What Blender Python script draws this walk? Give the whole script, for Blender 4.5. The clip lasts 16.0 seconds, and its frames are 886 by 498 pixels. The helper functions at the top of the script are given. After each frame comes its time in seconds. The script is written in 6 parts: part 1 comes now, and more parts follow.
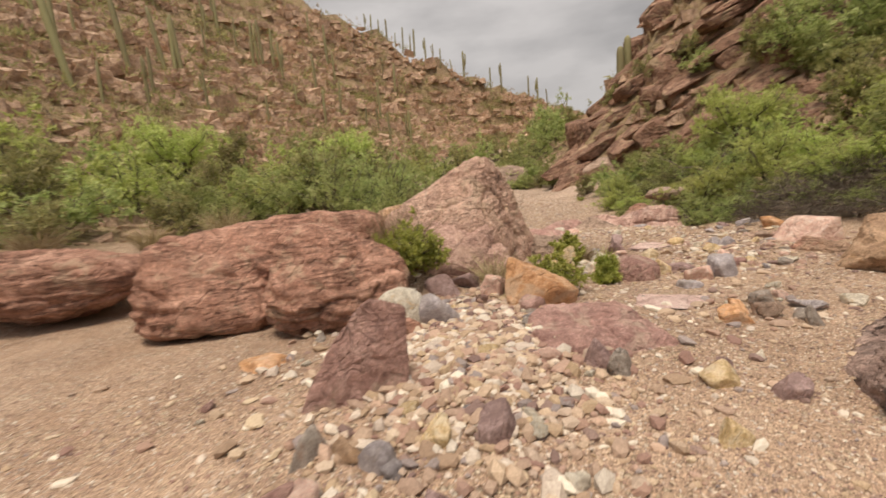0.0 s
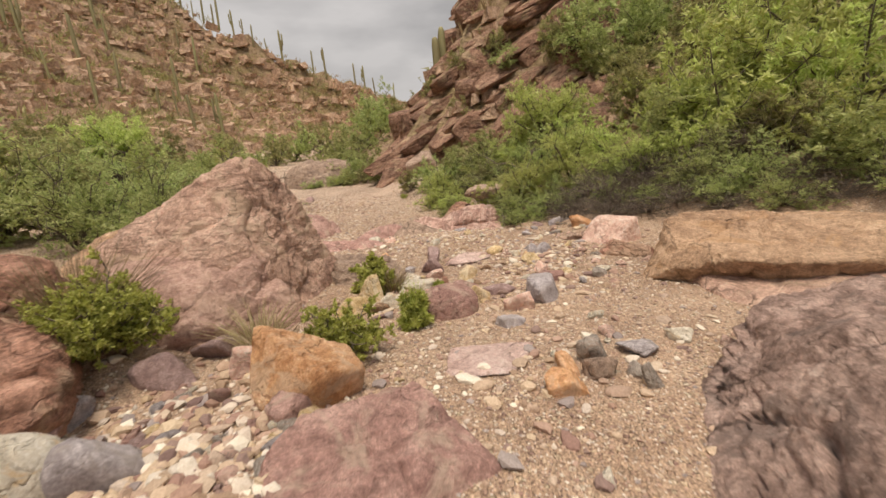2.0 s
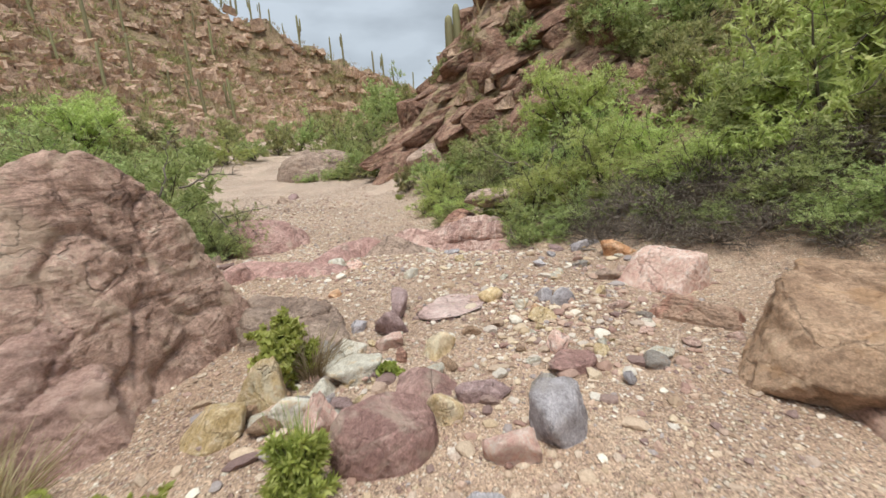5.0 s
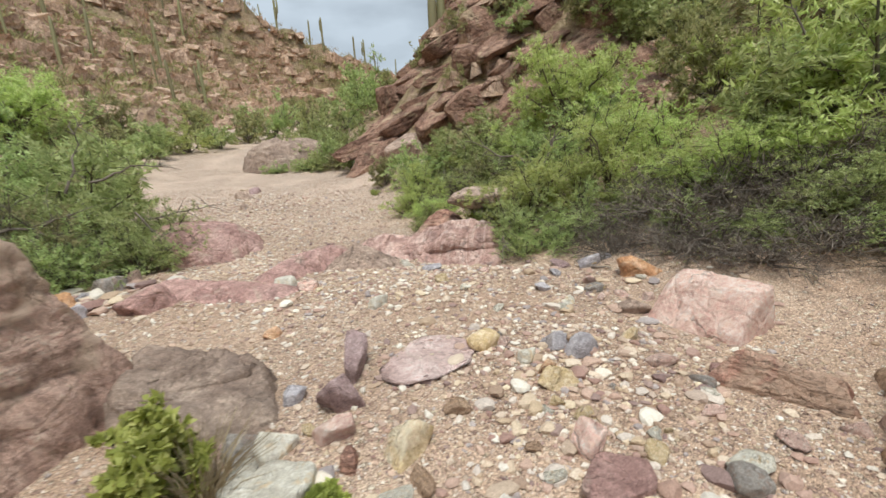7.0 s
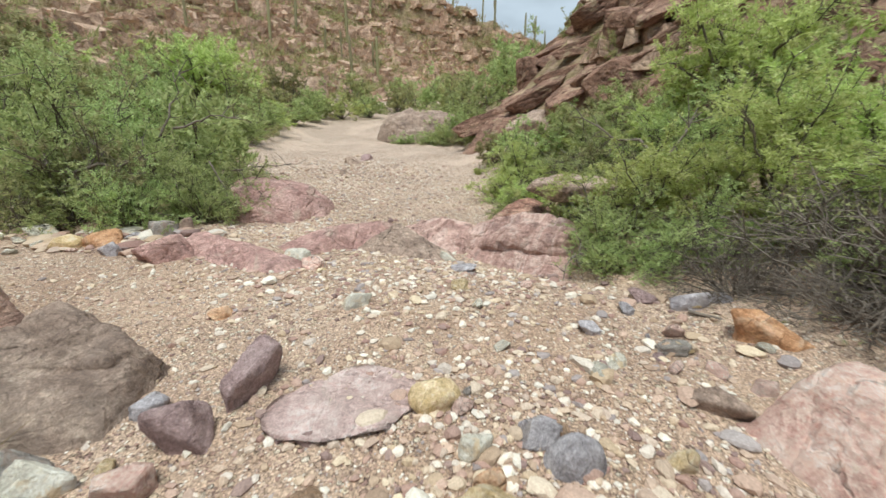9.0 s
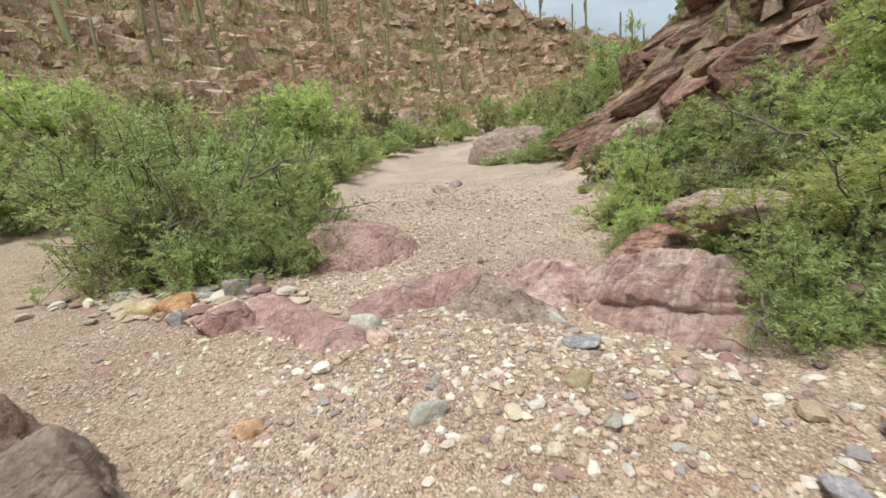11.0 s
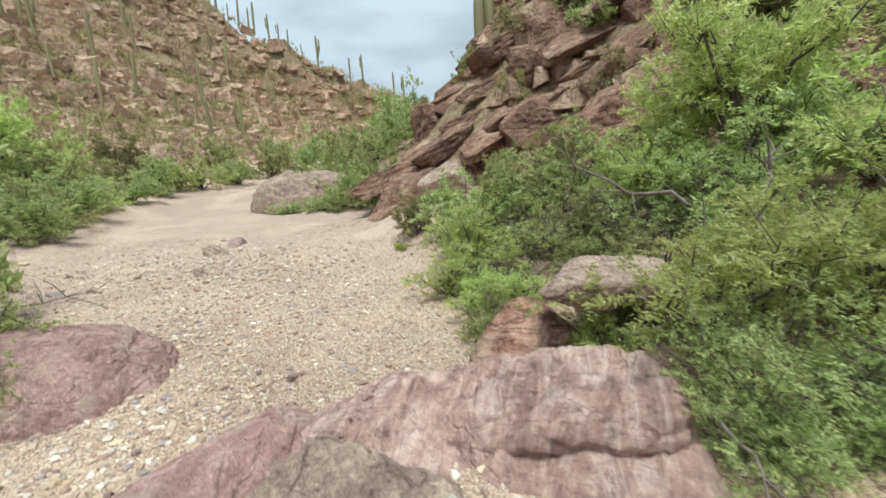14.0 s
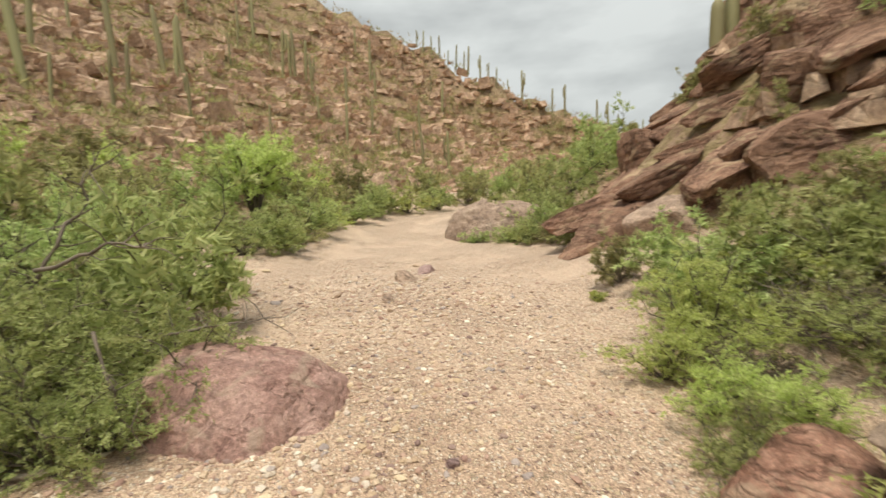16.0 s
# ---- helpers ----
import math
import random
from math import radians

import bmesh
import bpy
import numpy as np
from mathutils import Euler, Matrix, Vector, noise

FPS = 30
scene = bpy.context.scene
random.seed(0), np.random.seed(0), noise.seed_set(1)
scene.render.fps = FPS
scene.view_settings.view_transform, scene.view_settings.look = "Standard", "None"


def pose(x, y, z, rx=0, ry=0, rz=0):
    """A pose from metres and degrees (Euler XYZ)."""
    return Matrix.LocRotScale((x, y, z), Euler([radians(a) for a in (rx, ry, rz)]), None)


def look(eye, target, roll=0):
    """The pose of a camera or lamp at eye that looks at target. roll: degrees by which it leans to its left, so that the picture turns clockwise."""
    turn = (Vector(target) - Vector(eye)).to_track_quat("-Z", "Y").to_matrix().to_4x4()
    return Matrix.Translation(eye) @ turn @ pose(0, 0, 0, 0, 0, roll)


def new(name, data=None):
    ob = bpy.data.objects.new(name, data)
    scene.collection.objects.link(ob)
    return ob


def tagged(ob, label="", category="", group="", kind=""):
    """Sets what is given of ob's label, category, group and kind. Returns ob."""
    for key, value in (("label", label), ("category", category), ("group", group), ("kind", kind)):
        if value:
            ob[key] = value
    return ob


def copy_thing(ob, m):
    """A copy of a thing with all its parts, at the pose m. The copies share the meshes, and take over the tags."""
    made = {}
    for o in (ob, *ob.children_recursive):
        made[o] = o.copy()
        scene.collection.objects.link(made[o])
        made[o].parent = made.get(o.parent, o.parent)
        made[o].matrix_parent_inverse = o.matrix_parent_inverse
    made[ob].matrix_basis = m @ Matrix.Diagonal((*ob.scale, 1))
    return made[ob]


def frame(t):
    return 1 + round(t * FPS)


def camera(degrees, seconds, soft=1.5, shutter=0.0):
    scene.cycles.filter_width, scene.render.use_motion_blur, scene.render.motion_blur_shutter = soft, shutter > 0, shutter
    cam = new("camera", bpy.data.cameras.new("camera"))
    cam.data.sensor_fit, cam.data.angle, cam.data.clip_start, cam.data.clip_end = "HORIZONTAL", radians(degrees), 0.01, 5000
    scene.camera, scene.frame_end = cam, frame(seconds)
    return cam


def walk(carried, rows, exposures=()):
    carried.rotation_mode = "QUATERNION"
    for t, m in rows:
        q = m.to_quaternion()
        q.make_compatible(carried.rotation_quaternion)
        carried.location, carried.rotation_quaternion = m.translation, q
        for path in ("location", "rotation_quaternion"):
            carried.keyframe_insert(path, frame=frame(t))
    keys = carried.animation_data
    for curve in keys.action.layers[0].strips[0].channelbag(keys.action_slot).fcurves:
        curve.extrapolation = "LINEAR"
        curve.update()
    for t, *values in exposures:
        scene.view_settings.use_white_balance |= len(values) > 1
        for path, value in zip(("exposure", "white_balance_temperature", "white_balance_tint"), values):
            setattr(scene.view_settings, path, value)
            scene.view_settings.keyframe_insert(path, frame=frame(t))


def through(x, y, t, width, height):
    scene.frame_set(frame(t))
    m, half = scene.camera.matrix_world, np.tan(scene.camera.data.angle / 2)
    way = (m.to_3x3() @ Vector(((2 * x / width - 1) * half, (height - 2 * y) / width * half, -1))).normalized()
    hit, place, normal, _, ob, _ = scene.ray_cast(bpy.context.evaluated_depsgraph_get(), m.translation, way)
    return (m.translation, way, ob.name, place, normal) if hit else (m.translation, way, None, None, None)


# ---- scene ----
cam = camera(92.7, 16.0, shutter=0.45)
PATH = [
    (0, (-0.015, -0.101, 1.537), (0.004, 1.872, 1.209), -5.0),
    (0.5, (0.165, 0.267, 1.55), (0.45, 2.224, 1.252), -4.5),
    (1, (0.456, 0.621, 1.581), (1.085, 2.489, 1.24), -5.8),
    (1.5, (0.742, 0.95, 1.623), (1.384, 2.792, 1.183), -6.5),
    (2, (0.916, 1.323, 1.656), (1.64, 3.135, 1.217), -5.5),
    (2.5, (1.151, 1.653, 1.688), (1.803, 3.491, 1.242), -5.4),
    (3, (1.392, 1.931, 1.761), (2.063, 3.759, 1.304), -4.8),
    (3.5, (1.557, 2.241, 1.756), (2.421, 3.981, 1.281), -3.5),
    (4, (1.737, 2.453, 1.74), (2.485, 4.25, 1.28), -4.7),
    (4.2, (1.835, 2.55, 1.721), (2.481, 4.381, 1.24), -3.7),
    (6.3, (2.358, 3.88, 1.652), (3.028, 5.713, 1.213), -5.1),
    (6.5, (2.388, 3.981, 1.673), (3.102, 5.783, 1.179), -6.3),
    (7, (2.596, 4.148, 1.655), (3.309, 5.946, 1.143), -3.1),
    (7.5, (2.907, 4.296, 1.602), (3.668, 6.067, 1.071), -3.4),
    (8, (3.245, 4.514, 1.574), (3.761, 6.386, 1.094), -3.6),
    (8.5, (3.649, 4.698, 1.479), (3.846, 6.612, 0.934), -0.4),
    (9, (3.878, 4.937, 1.46), (3.934, 6.853, 0.887), 0.9),
    (9.5, (3.957, 5.192, 1.479), (3.795, 7.108, 0.927), -0.7),
    (9.7, (3.982, 5.283, 1.48), (3.697, 7.195, 0.967), -1.4),
    (11.8, (3.735, 6.448, 1.489), (3.363, 8.359, 1.032), -7.1),
    (12, (3.689, 6.563, 1.491), (3.528, 8.504, 1.036), -5.8),
    (12.5, (3.631, 6.844, 1.521), (3.699, 8.787, 1.051), -4.9),
    (13, (3.65, 7.101, 1.59), (3.888, 9.033, 1.131), -2.7),
    (13.5, (3.618, 7.304, 1.564), (4.157, 9.187, 1.161), -1.0),
    (14, (3.604, 7.521, 1.578), (4.17, 9.407, 1.223), -3.9),
    (14.5, (3.724, 7.698, 1.621), (4.137, 9.646, 1.426), -3.6),
    (15, (3.746, 7.915, 1.627), (4.053, 9.888, 1.511), -0.2),
    (15.5, (3.67, 8.158, 1.586), (3.68, 10.152, 1.437), -1.1),
    (16, (3.633, 8.311, 1.664), (3.352, 10.283, 1.481), -1.6),
]
EXPOSURES = [(0, -0.45, 7800, 13), (2.4, -0.39, 7700, 12), (3.0, -0.34, 6900, 9), (6.5, -0.22, 6200, 3), (9.5, -0.17, 6000, -1), (12, -0.23, 6250, 1), (13.2, -0.08, 5950, -4), (13.9, -0.05, 5850, -5), (14.4, -0.08, 6900, 3), (16, -0.12, 7300, 3)]
walk(cam, [(t, look(eye, target, roll)) for t, eye, target, roll in PATH], EXPOSURES)

# ---- sky and sun: a bright overcast day ----
SUN_ELEVATION, SUN_ROTATION = radians(74), radians(200)
world = bpy.data.worlds.new("overcast_sky")
scene.world = world
world.use_nodes = True
wn, wl = world.node_tree.nodes, world.node_tree.links
wn.clear()
w_out = wn.new("ShaderNodeOutputWorld")
w_bg = wn.new("ShaderNodeBackground")
w_sky = wn.new("ShaderNodeTexSky")
w_sky.sky_type = "NISHITA"
w_sky.sun_disc = False
w_sky.sun_elevation, w_sky.sun_rotation = SUN_ELEVATION, SUN_ROTATION
w_co = wn.new("ShaderNodeTexCoord")
w_sep = wn.new("ShaderNodeSeparateXYZ")
w_map = wn.new("ShaderNodeMapping")
w_map.inputs["Scale"].default_value = (1.0, 1.0, 2.6)
w_noise = wn.new("ShaderNodeTexNoise")
w_noise.inputs["Scale"].default_value = 2.1
w_noise.inputs["Detail"].default_value = 5
w_noise.inputs["Roughness"].default_value = 0.5
w_ramp = wn.new("ShaderNodeValToRGB")
w_ramp.color_ramp.elements[0].position, w_ramp.color_ramp.elements[0].color = 0.36, (6.1, 6.5, 7.3, 1)
w_ramp.color_ramp.elements[1].position, w_ramp.color_ramp.elements[1].color = 0.54, (10.3, 10.9, 12.1, 1)
w_zen = wn.new("ShaderNodeMapRange")      # an overcast sky is about twice as bright overhead as near the horizon
w_zen.inputs["From Min"].default_value, w_zen.inputs["From Max"].default_value = 0.15, 1.0
w_zen.inputs["To Min"].default_value, w_zen.inputs["To Max"].default_value = 1.0, 1.6
w_mul = wn.new("ShaderNodeVectorMath")
w_mul.operation = "SCALE"
w_mix = wn.new("ShaderNodeMixRGB")
w_mix.inputs["Fac"].default_value = 0.86
wl.new(w_co.outputs["Generated"], w_sep.inputs[0])
wl.new(w_co.outputs["Generated"], w_map.inputs["Vector"])
wl.new(w_map.outputs["Vector"], w_noise.inputs["Vector"])
wl.new(w_noise.outputs["Fac"], w_ramp.inputs["Fac"])
wl.new(w_sep.outputs["Z"], w_zen.inputs["Value"])
wl.new(w_ramp.outputs["Color"], w_mul.inputs[0])
wl.new(w_zen.outputs["Result"], w_mul.inputs["Scale"])
wl.new(w_sky.outputs["Color"], w_mix.inputs["Color1"])
wl.new(w_mul.outputs["Vector"], w_mix.inputs["Color2"])
wl.new(w_mix.outputs["Color"], w_bg.inputs["Color"])
w_bg.inputs["Strength"].default_value = 0.074
wl.new(w_bg.outputs["Background"], w_out.inputs["Surface"])

sun = new("sun", bpy.data.lights.new("sun", "SUN"))
sun.data.energy, sun.data.angle, sun.data.color = 4.0, radians(18), (1.0, 0.94, 0.86)
sun.matrix_world = look((0, 0, 0), (-math.sin(SUN_ROTATION) * math.cos(SUN_ELEVATION), -math.cos(SUN_ROTATION) * math.cos(SUN_ELEVATION), -math.sin(SUN_ELEVATION)))


# ---- materials ----
class Nodes:
    """A small builder for one node material."""

    def __init__(self, name, rough=0.9):
        self.m = bpy.data.materials.new(name)
        self.m.use_nodes = True
        self.n, self.l = self.m.node_tree.nodes, self.m.node_tree.links
        self.bsdf = self.n["Principled BSDF"]
        self.bsdf.inputs["Roughness"].default_value = rough
        self.bsdf.inputs["Specular IOR Level"].default_value = 0.25
        self.co = self.n.new("ShaderNodeTexCoord").outputs["Object"]

    def world_co(self):
        self.co = self.n.new("ShaderNodeNewGeometry").outputs["Position"]
        return self

    def mapped(self, scale, turn=(0, 0, 0)):
        m = self.n.new("ShaderNodeMapping")
        m.inputs["Scale"].default_value = scale
        m.inputs["Rotation"].default_value = [radians(a) for a in turn]
        self.l.new(self.co, m.inputs["Vector"])
        return m.outputs["Vector"]

    def noise(self, scale, detail=5, rough=0.55, co=None, distort=0.0):
        t = self.n.new("ShaderNodeTexNoise")
        t.inputs["Scale"].default_value, t.inputs["Detail"].default_value = scale, detail
        t.inputs["Roughness"].default_value, t.inputs["Distortion"].default_value = rough, distort
        self.l.new(co or self.co, t.inputs["Vector"])
        return t.outputs["Fac"]

    def voronoi(self, scale, feature="F1", out="Distance", co=None):
        t = self.n.new("ShaderNodeTexVoronoi")
        t.feature = feature
        t.inputs["Scale"].default_value = scale
        self.l.new(co or self.co, t.inputs["Vector"])
        return t.outputs[out]

    def ramp(self, fac, *stops, steps=False):
        r = self.n.new("ShaderNodeValToRGB")
        r.color_ramp.interpolation = "CONSTANT" if steps else "LINEAR"
        while len(r.color_ramp.elements) < len(stops):
            r.color_ramp.elements.new(0.5)
        for e, (p, c) in zip(r.color_ramp.elements, stops):
            e.position, e.color = p, (*c, 1) if not isinstance(c, (int, float)) else (c, c, c, 1)
        self.l.new(fac, r.inputs["Fac"])
        return r.outputs["Color"]

    def mix(self, a, b, fac, kind="MIX"):
        x = self.n.new("ShaderNodeMixRGB")
        x.blend_type = kind
        for s, v in (("Color1", a), ("Color2", b), ("Fac", fac)):
            if isinstance(v, (int, float)):
                x.inputs[s].default_value = v
            elif isinstance(v, tuple):
                x.inputs[s].default_value = (*v, 1)
            else:
                self.l.new(v, x.inputs[s])
        return x.outputs["Color"]

    def math(self, op, a, b=0.0):
        x = self.n.new("ShaderNodeMath")
        x.operation = op
        for s, v in ((0, a), (1, b)):
            if isinstance(v, (int, float)):
                x.inputs[s].default_value = v
            else:
                self.l.new(v, x.inputs[s])
        return x.outputs[0]

    def random(self, island=False):
        if island:
            return self.n.new("ShaderNodeNewGeometry").outputs["Random Per Island"]
        return self.n.new("ShaderNodeObjectInfo").outputs["Random"]

    def hsv(self, colour, hue, sat, val):
        x = self.n.new("ShaderNodeHueSaturation")
        for s, v in (("Hue", hue), ("Saturation", sat), ("Value", val), ("Color", colour)):
            if isinstance(v, (int, float)):
                x.inputs[s].default_value = v
            else:
                self.l.new(v, x.inputs[s])
        return x.outputs["Color"]

    def bump(self, height, strength, distance, after=None):
        b = self.n.new("ShaderNodeBump")
        b.inputs["Strength"].default_value, b.inputs["Distance"].default_value = strength, distance
        self.l.new(height, b.inputs["Height"])
        if after:
            self.l.new(after, b.inputs["Normal"])
        return b.outputs["Normal"]

    def done(self, colour, normal=None):
        self.l.new(colour, self.bsdf.inputs["Base Color"])
        if normal:
            self.l.new(normal, self.bsdf.inputs["Normal"])
        return self.m


def rock_material(name, dark, mid_tone, light, stain=None, grain=1.0, strata=0.0, crack=0.35, island=False, streaks=False):
    k = Nodes(name, 0.88)
    shift = k.n.new("ShaderNodeVectorMath")
    shift.operation = "ADD"
    comb = k.n.new("ShaderNodeCombineXYZ")
    r = k.math("MULTIPLY", k.random(island), 37.0)
    for s in range(3):
        k.l.new(r, comb.inputs[s])
    k.l.new(k.co, shift.inputs[0])
    k.l.new(comb.outputs[0], shift.inputs[1])
    k.co = shift.outputs[0]
    big = k.noise(1.4 * grain, 5, 0.6, distort=0.5)
    mid = k.noise(6 * grain, 9, 0.74, distort=0.3)
    fine = k.noise(26 * grain, 6, 0.75)
    spec = k.noise(110 * grain, 2, 0.6)
    colour = k.ramp(big, (0.32, dark), (0.5, mid_tone), (0.68, light))
    colour = k.mix(colour, k.ramp(mid, (0.3, tuple(c * 0.6 for c in dark)), (0.42, dark), (0.52, mid_tone), (0.66, tuple(min(1, c * 1.25) for c in light))), 0.5)
    colour = k.mix(colour, k.ramp(fine, (0.32, 0.2), (0.5, 0.5), (0.68, 0.82)), 0.5, "OVERLAY")
    colour = k.mix(colour, k.ramp(spec, (0.35, 0.3), (0.5, 0.5), (0.68, 0.75)), 0.4, "OVERLAY")
    if stain:
        mask = k.ramp(k.noise(2.3 * grain, 6, 0.65, distort=0.9), (0.54, 0.0), (0.62, 1.0))
        colour = k.mix(colour, stain, k.math("MULTIPLY", mask, 0.6))
    if streaks:
        run = k.noise(1.0, 7, 0.66, k.mapped((4.2, 1.1, 1.3)), 1.6)
        bands = k.ramp(run, (0.3, (0.09, 0.07, 0.07)), (0.41, (0.3, 0.17, 0.145)), (0.5, (0.5, 0.32, 0.27)), (0.57, (0.72, 0.57, 0.5)), (0.64, (0.42, 0.25, 0.21)))
        colour = k.mix(colour, bands, 0.5)
    broken = k.voronoi(4.2 * grain, "DISTANCE_TO_EDGE", "Distance", k.mix(k.co, k.noise(5 * grain, 4), 0.12))
    chips = k.ramp(broken, (0.0, 0.0), (0.07, 1.0))
    normal = k.bump(mid, 0.9, 0.09 / grain)
    normal = k.bump(chips, 0.6, 0.025 / grain, normal)
    normal = k.bump(fine, 0.7, 0.022 / grain, normal)
    normal = k.bump(spec, 0.35, 0.005, normal)
    if strata:
        lay = k.noise(2.6, 7, 0.62, k.mapped((0.5, 0.5, 5.0), (8, -13, 0)), 0.6)
        lines = k.ramp(k.math("ABSOLUTE", k.math("SUBTRACT", lay, 0.5)), (0.0, 0.0), (0.035, 1.0))
        gate = k.ramp(k.noise(2.0, 3, 0.5), (0.42, 0.0), (0.56, 1.0))
        cut = k.math("MULTIPLY", k.math("SUBTRACT", 1.0, lines), gate)
        colour = k.mix(colour, tuple(c * 0.25 for c in dark), k.math("MULTIPLY", cut, min(1.0, strata * 0.55)))
        normal = k.bump(k.math("SUBTRACT", 1.0, cut), 0.8 * strata, 0.05, normal)
        normal = k.bump(lay, 0.6 * strata, 0.12, normal)
    if crack:
        warp = k.n.new("ShaderNodeVectorMath")
        warp.operation = "MULTIPLY_ADD"
        k.l.new(k.noise(3, 4), warp.inputs[0])
        warp.inputs[1].default_value = (0.5, 0.5, 0.5)
        k.l.new(k.co, warp.inputs[2])
        ridge = k.math("ABSOLUTE", k.math("SUBTRACT", k.noise(1.5, 3, 0.5, warp.outputs[0]), 0.5))
        gate = k.ramp(k.noise(1.1, 2, 0.5), (0.45, 1.0), (0.55, 0.0))
        line = k.math("MAXIMUM", k.ramp(ridge, (0.0, 0.0), (0.012, 1.0)), gate)
        colour = k.mix(colour, (0.05, 0.035, 0.03), k.math("MULTIPLY", k.math("SUBTRACT", 1.0, line), crack * 1.1))
        normal = k.bump(line, 0.6, 0.03, normal)
    tone = k.math("ADD", k.math("MULTIPLY", k.random(island), 0.3), 1.0)
    return k.done(k.hsv(colour, 0.5, 1.0, tone), normal)


M_RED = rock_material("red_rhyolite", (0.220, 0.116, 0.085), (0.427, 0.232, 0.173), (0.573, 0.360, 0.281), (0.52, 0.38, 0.28), strata=0.8)
M_PINK = rock_material("pink_granite", (0.3, 0.18, 0.14), (0.56, 0.37, 0.295), (0.73, 0.53, 0.43), (0.58, 0.44, 0.33), strata=0.6, crack=0.5)
M_ROSE = rock_material("salmon_rock", (0.6, 0.38, 0.315), (0.8, 0.55, 0.465), (0.9, 0.71, 0.62), (0.72, 0.5, 0.41), strata=0.3, crack=0.45)
M_MAUVE = rock_material("mauve_bedrock", (0.269, 0.151, 0.134), (0.431, 0.260, 0.227), (0.571, 0.386, 0.342), (0.54, 0.42, 0.34), strata=0.12, crack=0.2)
M_STREAK = rock_material("streaked_bedrock", (0.260, 0.159, 0.136), (0.496, 0.319, 0.271), (0.708, 0.519, 0.448), (0.16, 0.125, 0.12), strata=0.4, crack=0.1, streaks=True)
M_DUSK = rock_material("dusky_weathered_rock", (0.19, 0.13, 0.112), (0.43, 0.3, 0.26), (0.65, 0.5, 0.44), (0.16, 0.125, 0.115), strata=0.5, crack=0.3)
M_SHELL = rock_material("rosy_cracked_rock", (0.42, 0.26, 0.215), (0.6, 0.395, 0.33), (0.74, 0.53, 0.455), (0.66, 0.46, 0.37), strata=0.3, crack=0.55)
M_LILAC = rock_material("lilac_slab", (0.42, 0.28, 0.25), (0.58, 0.42, 0.385), (0.72, 0.57, 0.525), (0.62, 0.5, 0.44), crack=0.08)
M_BROWN = rock_material("brown_rock", (0.230, 0.161, 0.127), (0.425, 0.310, 0.247), (0.575, 0.448, 0.362), (0.27, 0.2, 0.165), strata=0.4)
M_TAN = rock_material("tan_sandstone", (0.320, 0.199, 0.131), (0.503, 0.336, 0.228), (0.653, 0.461, 0.325), (0.54, 0.33, 0.19), strata=0.3)
M_ORANGE = rock_material("orange_rock", (0.403, 0.193, 0.094), (0.655, 0.372, 0.203), (0.781, 0.552, 0.390), (0.6, 0.44, 0.32), grain=2, crack=0.12)
M_YELLOW = rock_material("ochre_stone", (0.420, 0.290, 0.132), (0.600, 0.450, 0.264), (0.720, 0.600, 0.456), (0.66, 0.58, 0.44), grain=3, crack=0.08)
M_WHITE = rock_material("pale_quartz_stone", (0.45, 0.4, 0.33), (0.62, 0.57, 0.48), (0.78, 0.74, 0.66), (0.6, 0.42, 0.22), grain=3, crack=0.06)
M_PURPLE = rock_material("purple_stone", (0.19, 0.125, 0.12), (0.34, 0.235, 0.225), (0.46, 0.345, 0.33), (0.25, 0.17, 0.16), grain=3, crack=0.08)
M_BLUE = rock_material("blue_grey_stone", (0.24, 0.21, 0.215), (0.39, 0.355, 0.37), (0.53, 0.49, 0.5), (0.34, 0.3, 0.28), grain=3, crack=0.08)
M_GREY = rock_material("grey_stone", (0.2, 0.17, 0.15), (0.34, 0.3, 0.27), (0.48, 0.44, 0.39), (0.35, 0.24, 0.19), grain=3, crack=0.1)
M_CLIFF = rock_material("cliff_rock", (0.151, 0.085, 0.065), (0.302, 0.176, 0.126), (0.445, 0.291, 0.215), (0.48, 0.38, 0.25), grain=0.8, strata=0.9)
M_HILLROCK = rock_material("hillside_rock", (0.22, 0.142, 0.105), (0.47, 0.325, 0.238), (0.67, 0.51, 0.39), (0.5, 0.35, 0.22), grain=0.5, crack=0.0, island=True)


